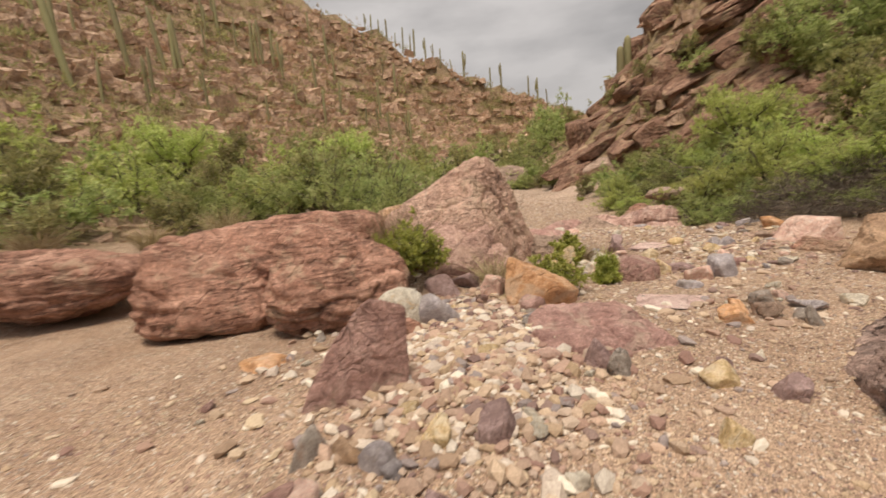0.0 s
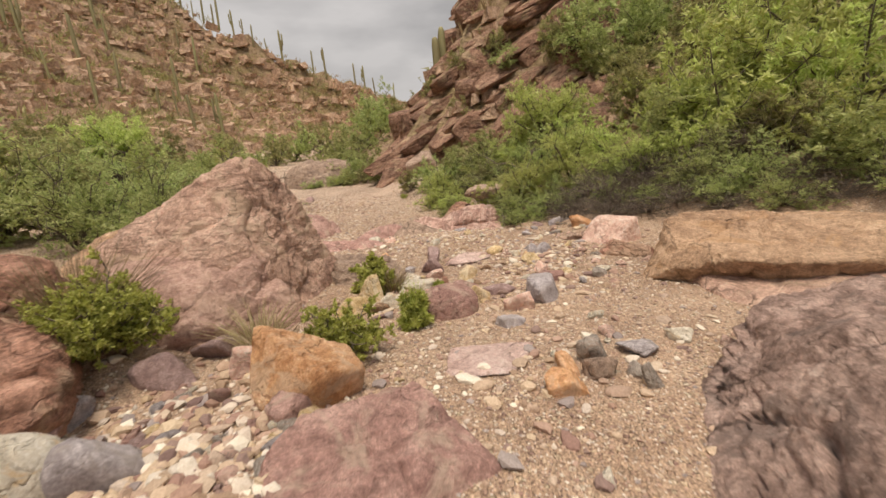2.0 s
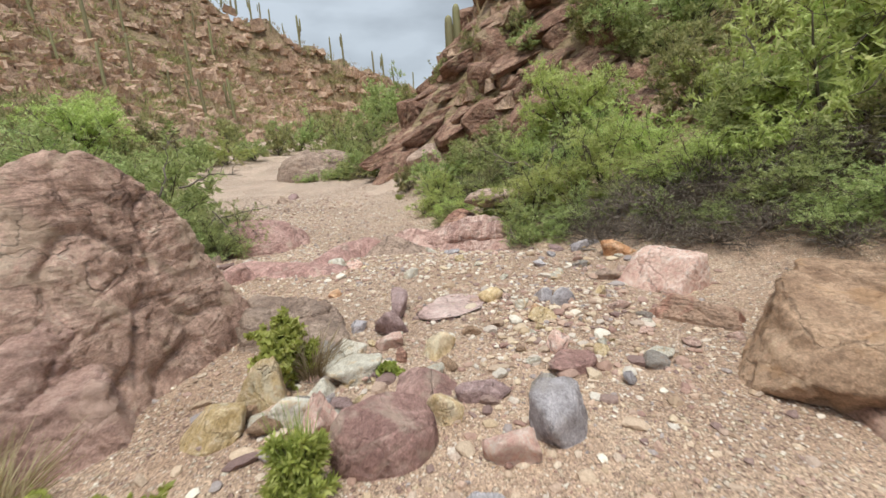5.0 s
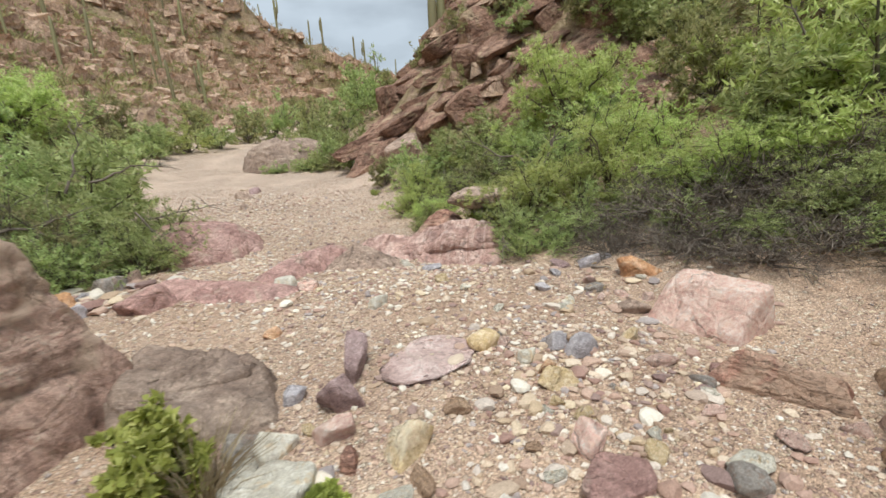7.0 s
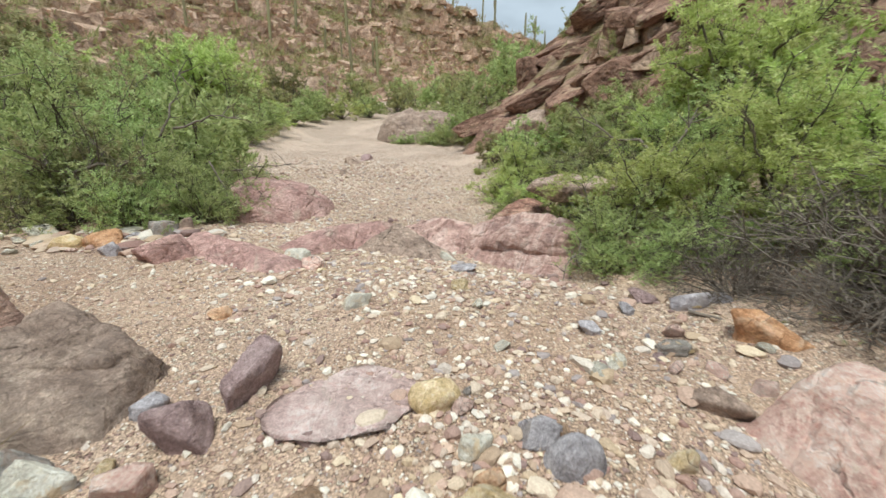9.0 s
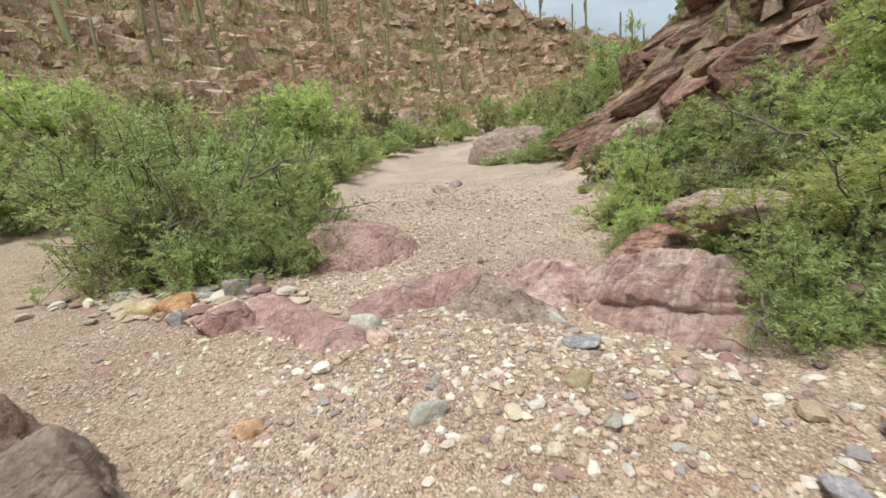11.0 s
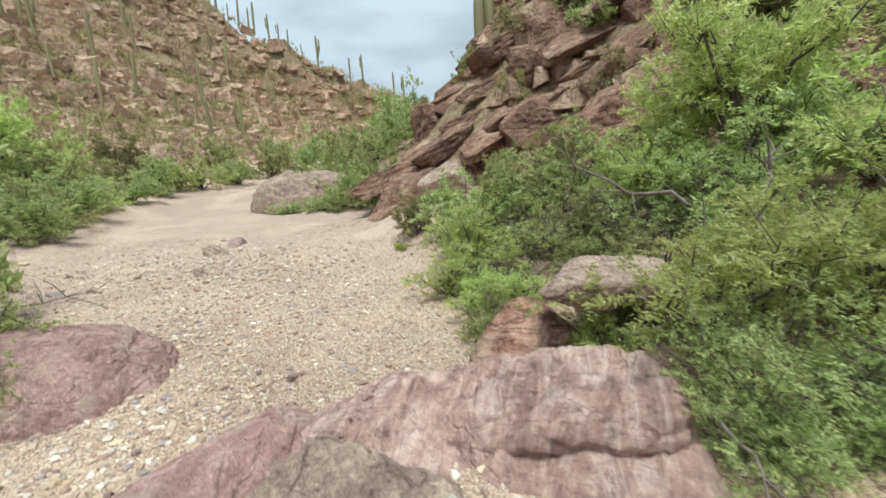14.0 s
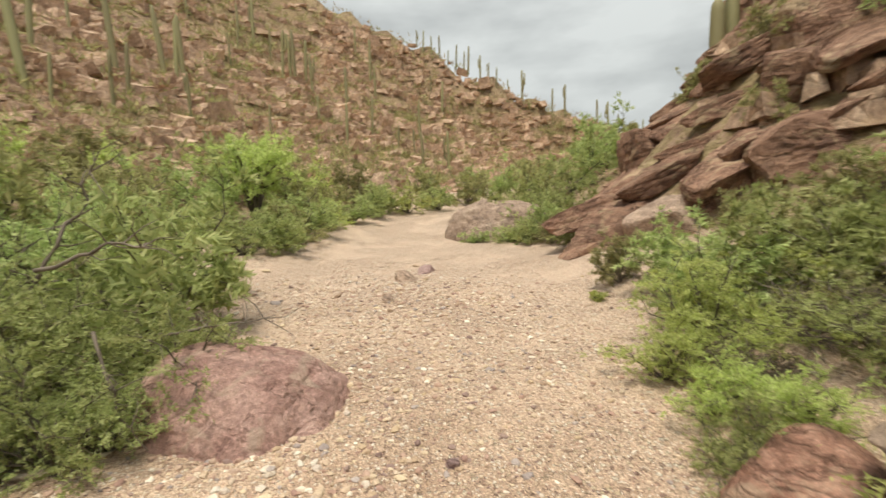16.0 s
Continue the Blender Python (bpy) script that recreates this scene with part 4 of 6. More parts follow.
def shrub(name, label, category, seed, r, h, leaf, bark, stems=22, twigs=9, sprigs=3, leaves=15, size=0.07, width=0.016, flat=0.0, trunk=0.0, bare=0.0, broad=False):
    """A many-stemmed desert shrub of radius r and height h: stems that fork into twigs, sprays of small leaves at their ends."""
    rng = np.random.RandomState(seed)
    ob = tagged(new(name), label, category)
    paths, radii, ends = [], [], []
    for i in range(stems):
        a = rng.uniform(0, 2 * np.pi)
        out = r * rng.uniform(0.2, 1.0)
        top = max(trunk * 1.3, h * rng.uniform(0.22 if trunk == 0 else 0.7, 1.0) * (1 - 0.5 * (out / r) ** 2))
        t = np.linspace(0, 1, 6)
        bend = rng.normal(0, 0.08 * r, (6, 3)) * t[:, None]
        px = np.cos(a) * out * t ** (1.0 + flat)
        py = np.sin(a) * out * t ** (1.0 + flat)
        pz = trunk * np.minimum(1, t * 3) + (top - trunk) * np.clip((t - trunk / h * 0.5) / (1 - trunk / h * 0.5), 0, 1) ** 0.8
        pts = np.stack([px, py, pz], 1) + bend
        pts[:, 2] = np.maximum(pts[:, 2], -0.05)
        paths.append(pts)
        radii.append(np.linspace(0.009 * h + 0.006 + 0.03 * trunk, 0.004, 6))
        for j in range(twigs):
            u = rng.uniform(0.3, 1.0)
            base = np.array([np.interp(u, t, pts[:, c]) for c in range(3)])
            d = unit(unit(pts[-1] - pts[0]) * 0.6 + rng.normal(0, 0.55, 3) + np.array([0, 0, 0.12]))
            ln = r * rng.uniform(0.18, 0.42)
            mid = base + d * ln * 0.55 + rng.normal(0, 0.04 * r, 3)
            tip = base + d * ln + np.array([0, 0, -0.05 * r])
            tip[2], mid[2] = max(tip[2], 0.03), max(mid[2], 0.03)
            if bare > 0.5:
                paths.append(np.stack([base, mid, tip]))
                radii.append((0.006, 0.004, 0.002))
            else:
                paths.append(np.stack([base, tip]))
                radii.append((0.005, 0.002))
            if rng.rand() < bare:
                continue
            for k in range(sprigs):
                w = rng.uniform(0.25, 1.0)
                sp = base + (tip - base) * w
                sd = unit(d * 0.7 + rng.normal(0, 0.6, 3))
                ends.append((sp, sd, r * rng.uniform(0.1, 0.24)))
    v, f = tube_rows(paths, radii)
    st = new("wood", fast_mesh("wood", v, f, bark))
    st.parent = ob
    if ends:
        sp, sd, ln = np.array([e[0] for e in ends]), np.array([e[1] for e in ends]), np.array([e[2] for e in ends])
        n = len(ends) * leaves
        sp, sd, ln = np.repeat(sp, leaves, 0), np.repeat(sd, leaves, 0), np.repeat(ln, leaves)
        w = rng.rand(n)
        p = sp + sd * (ln * w)[:, None] + rng.normal(0, 0.012 * r, (n, 3))
        p[:, 2] = np.maximum(p[:, 2], 0.02)
        if broad:
            d = unit(sd * 0.6 + rng.normal(0, 0.7, (n, 3)))
            side = unit(np.cross(d, rng.normal(0, 1, (n, 3))))
        else:
            # feathery sprays: leaflets stand off both sides of the sprig
            wing = np.repeat(unit(np.cross(sd[::leaves], rng.normal(0, 1, (len(ends), 3)))), leaves, 0) * np.where(np.arange(n) % 2, 1.0, -1.0)[:, None]
            d = unit(sd * 0.55 + wing * 0.8 + rng.normal(0, 0.28, (n, 3)))
            side = unit(np.cross(d, np.cross(sd, wing) + rng.normal(0, 0.4, (n, 3))))
        fo = new("foliage", (quads if broad else slivers)("foliage", p, d, side, size * rng.uniform(0.6, 1.3, n), width * rng.uniform(0.7, 1.3, n), leaf))
        fo.parent = ob
    return ob


def planted(src, x, y, k, turn, label="", squash=1.0, lift=0.0):
    if y > 12.5 or x < -3 or x > 8.3:
        src = FAR.get(src, src)
    ob = copy_thing(src, pose(x, y, ground_z(x, y) - 0.03 + lift, 0, 0, turn))
    ob.scale = (k, k, k * squash)
    if label:
        tagged(ob, label)
    return ob


def settled(ob, x, y, k=1.0, turn=0.0, squash=1.0):
    ob.matrix_basis = pose(x, y, ground_z(x, y) - 0.03, 0, 0, turn)
    ob.scale = (k, k, k * squash)
    return ob


G_BANK = "shrubs along the wash"
mesq = [shrub("shrub", "dense green feathery desert shrub on the wash bank", "shrub", 500 + i, 1.0, 1.55, M_LEAF_GREEN, M_BARK, stems=24, twigs=10, sprigs=3, leaves=19, size=0.046, width=0.009, bare=0.06) for i in range(3)]
lime = [shrub("shrub", "bright yellow-green feathery shrub beside the wash", "shrub", 520 + i, 1.0, 1.7, M_LEAF_LIME, M_BARK, stems=20, twigs=9, sprigs=4, leaves=25, size=0.042, width=0.0076, bare=0.15) for i in range(2)]
olive = [shrub("shrub", "olive-green dry desert shrub on the slope", "shrub", 540 + i, 1.0, 1.3, M_LEAF_OLIVE, M_TWIG, stems=20, twigs=8, sprigs=3, leaves=18, size=0.05, width=0.009, bare=0.25) for i in range(2)]
tree = shrub("mesquite_tree", "small mesquite tree with a dark forked trunk", "tree", 560, 1.0, 1.75, M_LEAF_LIME, M_BARK, stems=14, twigs=13, sprigs=4, leaves=22, size=0.06, width=0.009, flat=0.5, trunk=0.6)
dead = shrub("dead_brush", "pile of grey dead twigs under the shrubs", "dead brush", 570, 1.0, 0.75, M_LEAF_OLIVE, M_TWIG, stems=56, twigs=9, sprigs=1, leaves=6, size=0.05, width=0.008, bare=0.92, flat=-0.3)
mesq_far = shrub("shrub", "green feathery desert shrub beyond the wash", "shrub", 580, 1.0, 1.55, M_LEAF_GREEN, M_BARK, stems=16, twigs=8, sprigs=3, leaves=15, size=0.09, width=0.0155, bare=0.05)
lime_far = shrub("shrub", "yellow-green desert shrub beyond the wash", "shrub", 581, 1.0, 1.7, M_LEAF_LIME, M_BARK, stems=14, twigs=8, sprigs=3, leaves=15, size=0.09, width=0.0155, bare=0.12)
olive_far = shrub("shrub", "olive-brown dry shrub beyond the wash", "shrub", 582, 1.0, 1.3, M_LEAF_OLIVE, M_TWIG, stems=14, twigs=8, sprigs=3, leaves=15, size=0.09, width=0.0155, bare=0.2)
FAR = {**{b: mesq_far for b in mesq}, **{b: lime_far for b in lime}, **{b: olive_far for b in olive}}
for b in (mesq_far, lime_far, olive_far, *mesq, *lime, *olive, tree, dead):
    tagged(b, group=G_BANK)
# the thicket left of the wash
settled(mesq_far, -2.1, 20.0, 1.1, 0, 0.75)
settled(lime_far, -2.3, 22.0, 1.0, 50, 0.75)
settled(olive_far, -2.9, 24.0, 1.3, 100, 0.8)
planted(mesq[0], -1.95, 23.6, 0.9, 20, squash=0.75)
planted(mesq[1], -1.9, 25.4, 1.0, 120, squash=0.75)
planted(olive[0], -3.6, 22.4, 1.6, 30)
planted(mesq[0], -3.4, 14.4, 1.2, 130, squash=0.85)
planted(mesq[2], -2.4, 14.0, 0.9, 30, squash=0.7)
planted(lime[0], -5.8, 14.4, 1.4, 140, squash=0.9)
planted(olive[1], -6.6, 10.8, 1.1, 55, squash=0.8)
planted(mesq[0], -5.4, 11.6, 1.2, 155, squash=0.85)
planted(olive[0], -8.2, 8.8, 1.0, 205, squash=0.8)
planted(mesq[1], -10.2, 8.0, 1.2, 305, squash=0.8)
planted(lime[0], -11.5, 10.2, 1.3, 5)
planted(olive[1], -14.5, 14.5, 2.2, 65)
planted(mesq[2], -15.5, 11.5, 2.2, 115)
planted(olive[0], -9.0, 20.0, 2.0, 165)
planted(olive[1], -7.0, 23.5, 2.0, 215)
planted(lime[1], -6.0, 28.5, 1.8, 265)
planted(olive[0], -1.0, 33.0, 1.8, 315)
planted(mesq[1], 3.2, 33.5, 1.8, 15)
planted(olive[1], 5.6, 37.0, 2.0, 75)
planted(mesq[0], 6.5, 26.5, 1.4, 135)
planted(mesq[2], 9.8, 34.5, 2.2, 195)
settled(mesq[0], 0.05, 11.0, 1.12, 20, 0.95)
settled(mesq[1], -1.15, 11.0, 1.35, 140, 1.0)
settled(mesq[2], -2.6, 11.6, 1.45, 250, 0.95)
planted(mesq[0], -0.4, 12.6, 1.5, 110)
settled(olive[0], -1.0, 10.0, 0.7, 60)
planted(mesq[1], -4.2, 12.6, 1.5, 30)
settled(tree, -4.0, 20.6, 1.75, 0)
planted(mesq[2], -2.6, 18.0, 1.3, 75, squash=0.6)
planted(mesq[0], -1.9, 16.6, 0.9, 200, squash=0.8)
planted(mesq[1], -1.6, 17.6, 0.95, 120, squash=0.8)
planted(olive[0], -2.0, 18.9, 1.1, 20, squash=0.8)
planted(mesq[2], -2.3, 20.6, 1.2, 250, squash=0.8)
settled(olive[1], -4.6, 16.8, 1.5, 10)
planted(lime[0], -6.4, 18.0, 1.5, 40)
planted(mesq[1], -5.0, 19.6, 1.6, 80)
planted(olive[0], -7.6, 14.6, 1.5, 160)
planted(lime[1], -9.2, 13.2, 1.7, 15)
planted(mesq[2], -7.2, 12.4, 1.2, 300)
planted(olive[1], -10.8, 11.6, 1.7, 220)
planted(mesq[0], -9.0, 10.2, 1.3, 45, squash=0.8)
planted(olive[0], -11.4, 8.6, 1.4, 100)
planted(lime[0], -12.4, 13.6, 2.0, 260)
planted(olive[1], -13.5, 10.4, 1.8, 330)
planted(tree, -9.5, 16.5, 1.9, 120)
planted(mesq[1], -12.0, 17.5, 1.9, 70)
planted(mesq[1], -2.0, 26.4, 1.5, 90, squash=0.8)
planted(lime[0], -0.6, 27.2, 1.2, 190, squash=0.8)
planted(mesq[2], 0.6, 28.6, 1.2, 290, squash=0.8)
planted(olive[0], -3.4, 28.0, 1.8, 35)
planted(olive[1], -5.5, 25.0, 1.8, 135)
planted(olive[0], 1.9, 31.0, 1.6, 210)
# right of the wash
settled(lime[0], 6.15, 9.55, 1.0, 30, 0.78)
settled(lime[1], 7.2, 8.95, 1.1, 200, 0.9)
planted(mesq[2], 5.75, 9.0, 0.62, 120, squash=0.9)
planted(mesq[0], 5.55, 8.75, 0.42, 310, squash=0.9)
settled(dead, 6.9, 7.55, 0.95, 0)
planted(dead, 8.0, 7.0, 0.95, 130, squash=0.75)
planted(dead, 6.4, 8.4, 0.6, 40)
planted(dead, 9.1, 6.2, 0.9, 70)
planted(dead, 7.4, 7.0, 0.85, 200, squash=0.75)
planted(dead, 7.3, 8.2, 0.8, 300, squash=0.8)
planted(dead, 6.2, 7.9, 0.55, 160)
planted(dead, 8.5, 6.4, 0.9, 20)
planted(dead, 6.7, 7.0, 0.6, 250, squash=0.6)
planted(dead, 7.7, 7.6, 0.9, 110)
planted(dead, 7.9, 6.3, 0.7, 330, squash=0.7)
planted(mesq[0], 7.0, 8.4, 0.6, 95, squash=0.8)
planted(mesq[2], 8.3, 7.6, 0.7, 175, squash=0.7)
planted(olive[1], 7.6, 6.2, 0.5, 255, squash=0.7)
planted(lime[1], 6.7, 9.1, 0.7, 15, squash=0.9)
planted(mesq[1], 8.0, 6.35, 0.75, 60, squash=0.75)
planted(mesq[2], 9.0, 8.0, 1.2, 10, squash=0.8)
planted(lime[0], 9.2, 6.9, 1.55, 220)
planted(lime[1], 10.6, 6.6, 1.7, 20)
planted(lime[1], 10.0, 5.2, 1.3, 90)
planted(lime[0], 8.4, 10.0, 1.0, 270, squash=0.8)
planted(olive[1], 9.8, 9.4, 1.1, 45)
planted(lime[1], 11.2, 7.4, 1.5, 130)
planted(olive[0], 11.5, 4.2, 1.4, 340)
planted(lime[0], 9.6, 3.4, 1.0, 75)
planted(mesq[0], 8.6, 4.6, 0.9, 190, squash=0.8)
planted(olive[1], 13.2, 5.8, 1.8, 15)
planted(olive[0], 14.0, 9.4, 1.9, 250)
planted(lime[1], 7.6, 11.5, 0.9, 100)
planted(olive[0], 6.3, 11.7, 0.7, 20)
planted(mesq[1], 6.9, 12.6, 0.9, 330, squash=0.85)
planted(mesq[2], 5.6, 12.7, 0.55, 140, squash=0.8)
planted(lime[0], 5.05, 11.35, 0.42, 80, squash=0.8)
planted(mesq[0], 6.0, 14.0, 0.75, 200, squash=0.8)
planted(olive[1], 7.6, 13.6, 0.8, 60)
planted(mesq[1], 4.6, 21.6, 1.0, 15, squash=0.8)
planted(mesq[2], 4.6, 20.6, 0.75, 95, squash=0.9)
planted(mesq[0], 5.4, 23.5, 1.3, 175)
planted(olive[0], 5.0, 26.0, 1.7, 260)
planted(mesq[1], 8.0, 29.5, 2.1, 50, squash=1.1)
planted(olive[1], 10.5, 32.0, 2.0, 310)
planted(mesq[2], 0.4, 10.25, 0.55, 200, squash=0.75)
planted(mesq[1], -0.5, 10.1, 0.8, 15, squash=0.8)
planted(mesq[1], 6.3, 11.5, 0.85, 160, squash=0.7)
planted(mesq[0], 5.9, 13.2, 0.85, 280, squash=0.85)
planted(olive[0], 5.3, 14.6, 0.6, 100)
planted(lime[0], 5.45, 11.05, 0.5, 330, squash=0.7)
planted(mesq[1], 0.95, 10.35, 0.55, 75, squash=1.0)
planted(mesq[2], 0.3, 10.0, 0.6, 165, squash=1.0)
planted(olive[0], -0.3, 10.6, 1.05, 255, squash=1.15)
planted(mesq[2], -1.6, 12.4, 1.5, 25, squash=1.0)
planted(olive[1], -3.2, 13.0, 1.6, 85, squash=1.1)
planted(olive[0], -3.8, 15.4, 1.5, 15, squash=1.0)
planted(mesq[2], 7.4, 10.6, 1.0, 45, squash=0.85)
planted(mesq[0], 7.7, 7.9, 0.75, 215, squash=0.75)
planted(lime[0], 8.2, 9.0, 0.9, 275, squash=0.8)
planted(mesq[1], 9.6, 7.4, 1.0, 335, squash=0.8)
planted(olive[0], 8.8, 5.6, 0.85, 5)
planted(lime[1], 9.9, 8.6, 1.1, 65)
planted(mesq[2], 10.2, 6.3, 1.0, 125)
planted(mesq[0], 7.4, 5.75, 0.6, 185, squash=0.8)
planted(mesq[1], 9.2, 4.3, 0.9, 245, squash=0.85)
planted(olive[1], 10.3, 3.0, 1.1, 305)
planted(lime[0], 12.2, 8.8, 1.5, 25)
planted(lime[1], 12.6, 6.6, 1.6, 85)
planted(olive[0], 12.0, 2.2, 1.4, 145)
planted(olive[1], 15.5, 7.5, 2.2, 205)
planted(mesq[2], 16.0, 11.0, 2.2, 265)
planted(lime[0], 14.6, 3.6, 1.8, 325)
planted(mesq[0], 8.6, 11.0, 0.9, 35, squash=0.9)
planted(olive[0], 9.4, 11.4, 0.8, 95)
planted(lime[0], 7.7, 7.75, 0.85, 10, squash=0.85)
planted(lime[1], 8.5, 7.1, 0.9, 150, squash=0.85)
planted(mesq[1], 8.0, 5.5, 0.7, 35, squash=0.8)
planted(dead, 7.3, 5.6, 0.6, 80, squash=0.7)
planted(dead, 8.3, 5.0, 0.7, 190, squash=0.7)
planted(lime[0], 8.9, 5.0, 0.9, 290, squash=0.85)
planted(lime[1], 10.2, 4.2, 1.2, 200)
planted(mesq[1], 3.9, 20.3, 0.6, 20, squash=0.7)
planted(lime[0], 4.2, 20.3, 0.6, 120, squash=0.8)
planted(mesq[2], 4.9, 20.6, 0.8, 240)
planted(mesq[0], 0.95, 11.35, 0.8, 70, squash=0.95)
planted(mesq[2], 0.95, 10.65, 0.55, 310, squash=0.8)
planted(lime[0], 4.95, 11.9, 0.5, 40, squash=0.8)
planted(lime[1], 5.4, 12.2, 0.75, 190, squash=0.85)
planted(mesq[1], 5.0, 10.9, 0.4, 110, squash=0.8)
planted(mesq[0], 4.5, 22.6, 1.2, 10)
planted(mesq[1], 8.2, 4.1, 0.7, 300, squash=0.7)
planted(mesq[2], 7.6, 4.95, 0.55, 80, squash=0.75)
planted(dead, 7.9, 4.5, 0.7, 150, squash=0.6)
planted(tree, 8.1, 11.0, 1.3, 60)
planted(mesq[1], 5.95, 10.05, 0.5, 20, squash=0.9)
planted(lime[1], 5.5, 9.95, 0.38, 140, squash=0.9)
planted(olive[0], 6.7, 10.6, 0.8, 230, squash=0.6)
planted(dead, 6.75, 6.55, 0.6, 20, squash=0.7)
planted(dead, 7.2, 6.3, 0.7, 75, squash=0.75)
planted(mesq[0], 7.0, 6.75, 0.45, 130, squash=0.8)
planted(mesq[2], 7.5, 6.55, 0.5, 250, squash=0.8)
planted(dead, 6.5, 7.2, 0.6, 300, squash=0.75)
planted(mesq[1], 6.9, 7.3, 0.5, 340, squash=0.7)
planted(olive[0], 7.1, 15.2, 0.5, 200)
planted(lime[1], 6.0, 12.6, 0.7, 50, squash=0.8)
planted(mesq[1], 6.25, 8.55, 0.6, 200, squash=0.85)
planted(mesq[2], 5.95, 8.45, 0.35, 40, squash=0.9)
planted(mesq[0], 4.3, 20.0, 0.8, 60, squash=0.8)
planted(olive[1], 4.9, 19.3, 0.8, 150, squash=0.8)
planted(mesq[2], 5.2, 18.5, 0.6, 240, squash=0.8)
planted(mesq[1], 2.9, 20.5, 0.45, 330, squash=0.7)
planted(dead, 5.5, 11.7, 0.5, 20)
planted(dead, 6.1, 12.2, 0.75, 140)
planted(olive[1], 6.5, 13.1, 0.85, 230)
planted(mesq[0], 7.2, 13.0, 0.9, 310, squash=0.9)
planted(lime[0], 7.3, 11.9, 0.8, 75, squash=0.8)
planted(dead, 7.0, 11.4, 0.8, 260)
planted(olive[1], 8.3, 16.6, 0.6, 20)
planted(mesq[0], 10.2, 16.6, 0.9, 60, squash=0.8)
planted(olive[0], 9.6, 14.8, 0.8, 300)
# on the outcrop
planted(mesq[1], 11.8, 14.4, 1.7, 40, squash=0.8)
planted(mesq[0], 12.2, 12.4, 1.6, 110, squash=0.8)
planted(mesq[2], 13.6, 12.6, 1.7, 210, squash=0.9)
planted(olive[0], 12.6, 10.2, 1.5, 290)
planted(mesq[1], 14.2, 14.2, 1.8, 330, squash=0.9)
planted(olive[1], 10.4, 17.3, 0.8, 150)
planted(olive[0], 9.2, 18.2, 0.75, 10)
planted(olive[1], 11.6, 14.6, 1.3, 80)
planted(mesq[0], 12.4, 12.8, 1.3, 160, squash=0.8)
planted(olive[0], 13.4, 16.2, 1.5, 240)
planted(mesq[2], 14.4, 13.6, 1.5, 320)
planted(olive[1], 8.4, 19.6, 0.7, 130)
planted(olive[0], 11.0, 10.9, 1.0, 30)


def hillside_shrubs():
    rng = np.random.RandomState(31)
    n = 5200
    y = 12 + 84 * rng.rand(n)
    x = np.interp(y, STATIONS, CREST_X) + (np.interp(y, STATIONS, BASE_X) - np.interp(y, STATIONS, CREST_X)) * (0.05 + 0.95 * rng.rand(n) ** 0.8)
    x, y = np.concatenate([x, rng.uniform(9, 34, 700)]), np.concatenate([y, rng.uniform(-4, 30, 700)])
    z, hill = land(x, y)
    keep = (hill > 0.8) & (np.hypot(x - 2, y - 7) > 22)
    x, y, z = x[keep], y[keep], z[keep]
    k = len(x)
    r = 0.3 + 0.95 * rng.rand(k) ** 2.2
    m = 32
    rr = np.repeat(r, m)
    c = np.repeat(np.stack([x, y, z], 1), m, 0)
    d = unit(rng.normal(0, 1, (k * m, 3)))
    d[:, 2] = np.abs(d[:, 2])
    p = c + d * (rr * rng.uniform(0.35, 1.0, k * m))[:, None] * np.array((1, 1, 0.8))
    side = unit(np.cross(d, rng.normal(0, 1, (k * m, 3))))
    ob = new("hillside_shrubs", slivers("hillside_shrubs", p, unit(d + rng.normal(0, 0.4, (k * m, 3))), side, rr * rng.uniform(0.3, 0.6, k * m), rr * 0.075, M_LEAF_OLIVE))
    tagged(ob, "small olive desert shrubs dotted over the hillside", "shrubs", kind="stuff")
    n = 30000
    y = 9 + 85 * rng.rand(n) ** 0.9
    x = np.interp(y, STATIONS, CREST_X) + (np.interp(y, STATIONS, LEFT_X) - np.interp(y, STATIONS, CREST_X)) * rng.rand(n) ** 0.8
    x, y = np.concatenate([x, rng.uniform(8, 30, 5000)]), np.concatenate([y, rng.uniform(-4, 26, 5000)])
    z, hill = land(x, y)
    keep = (hill > 0.5) & (lumps(x, y, 5.0, 41) > -0.3) & (np.hypot(x - 2, y - 7) > 15)
    p = np.repeat(np.stack([x, y, z], 1)[keep], 3, 0)
    k = len(p)
    d = unit(rng.normal(0, 0.35, (k, 3)) + np.array((0, 0, 1)))
    side = unit(np.cross(d, rng.normal(0, 1, (k, 3))))
    ob = new("hillside_grass", slivers("hillside_grass", p, d, side, rng.uniform(0.3, 0.75, k), rng.uniform(0.03, 0.07, k), M_STRAW))
    tagged(ob, "dry straw-coloured grass between the hillside rocks", "grass", kind="stuff")


hillside_shrubs()


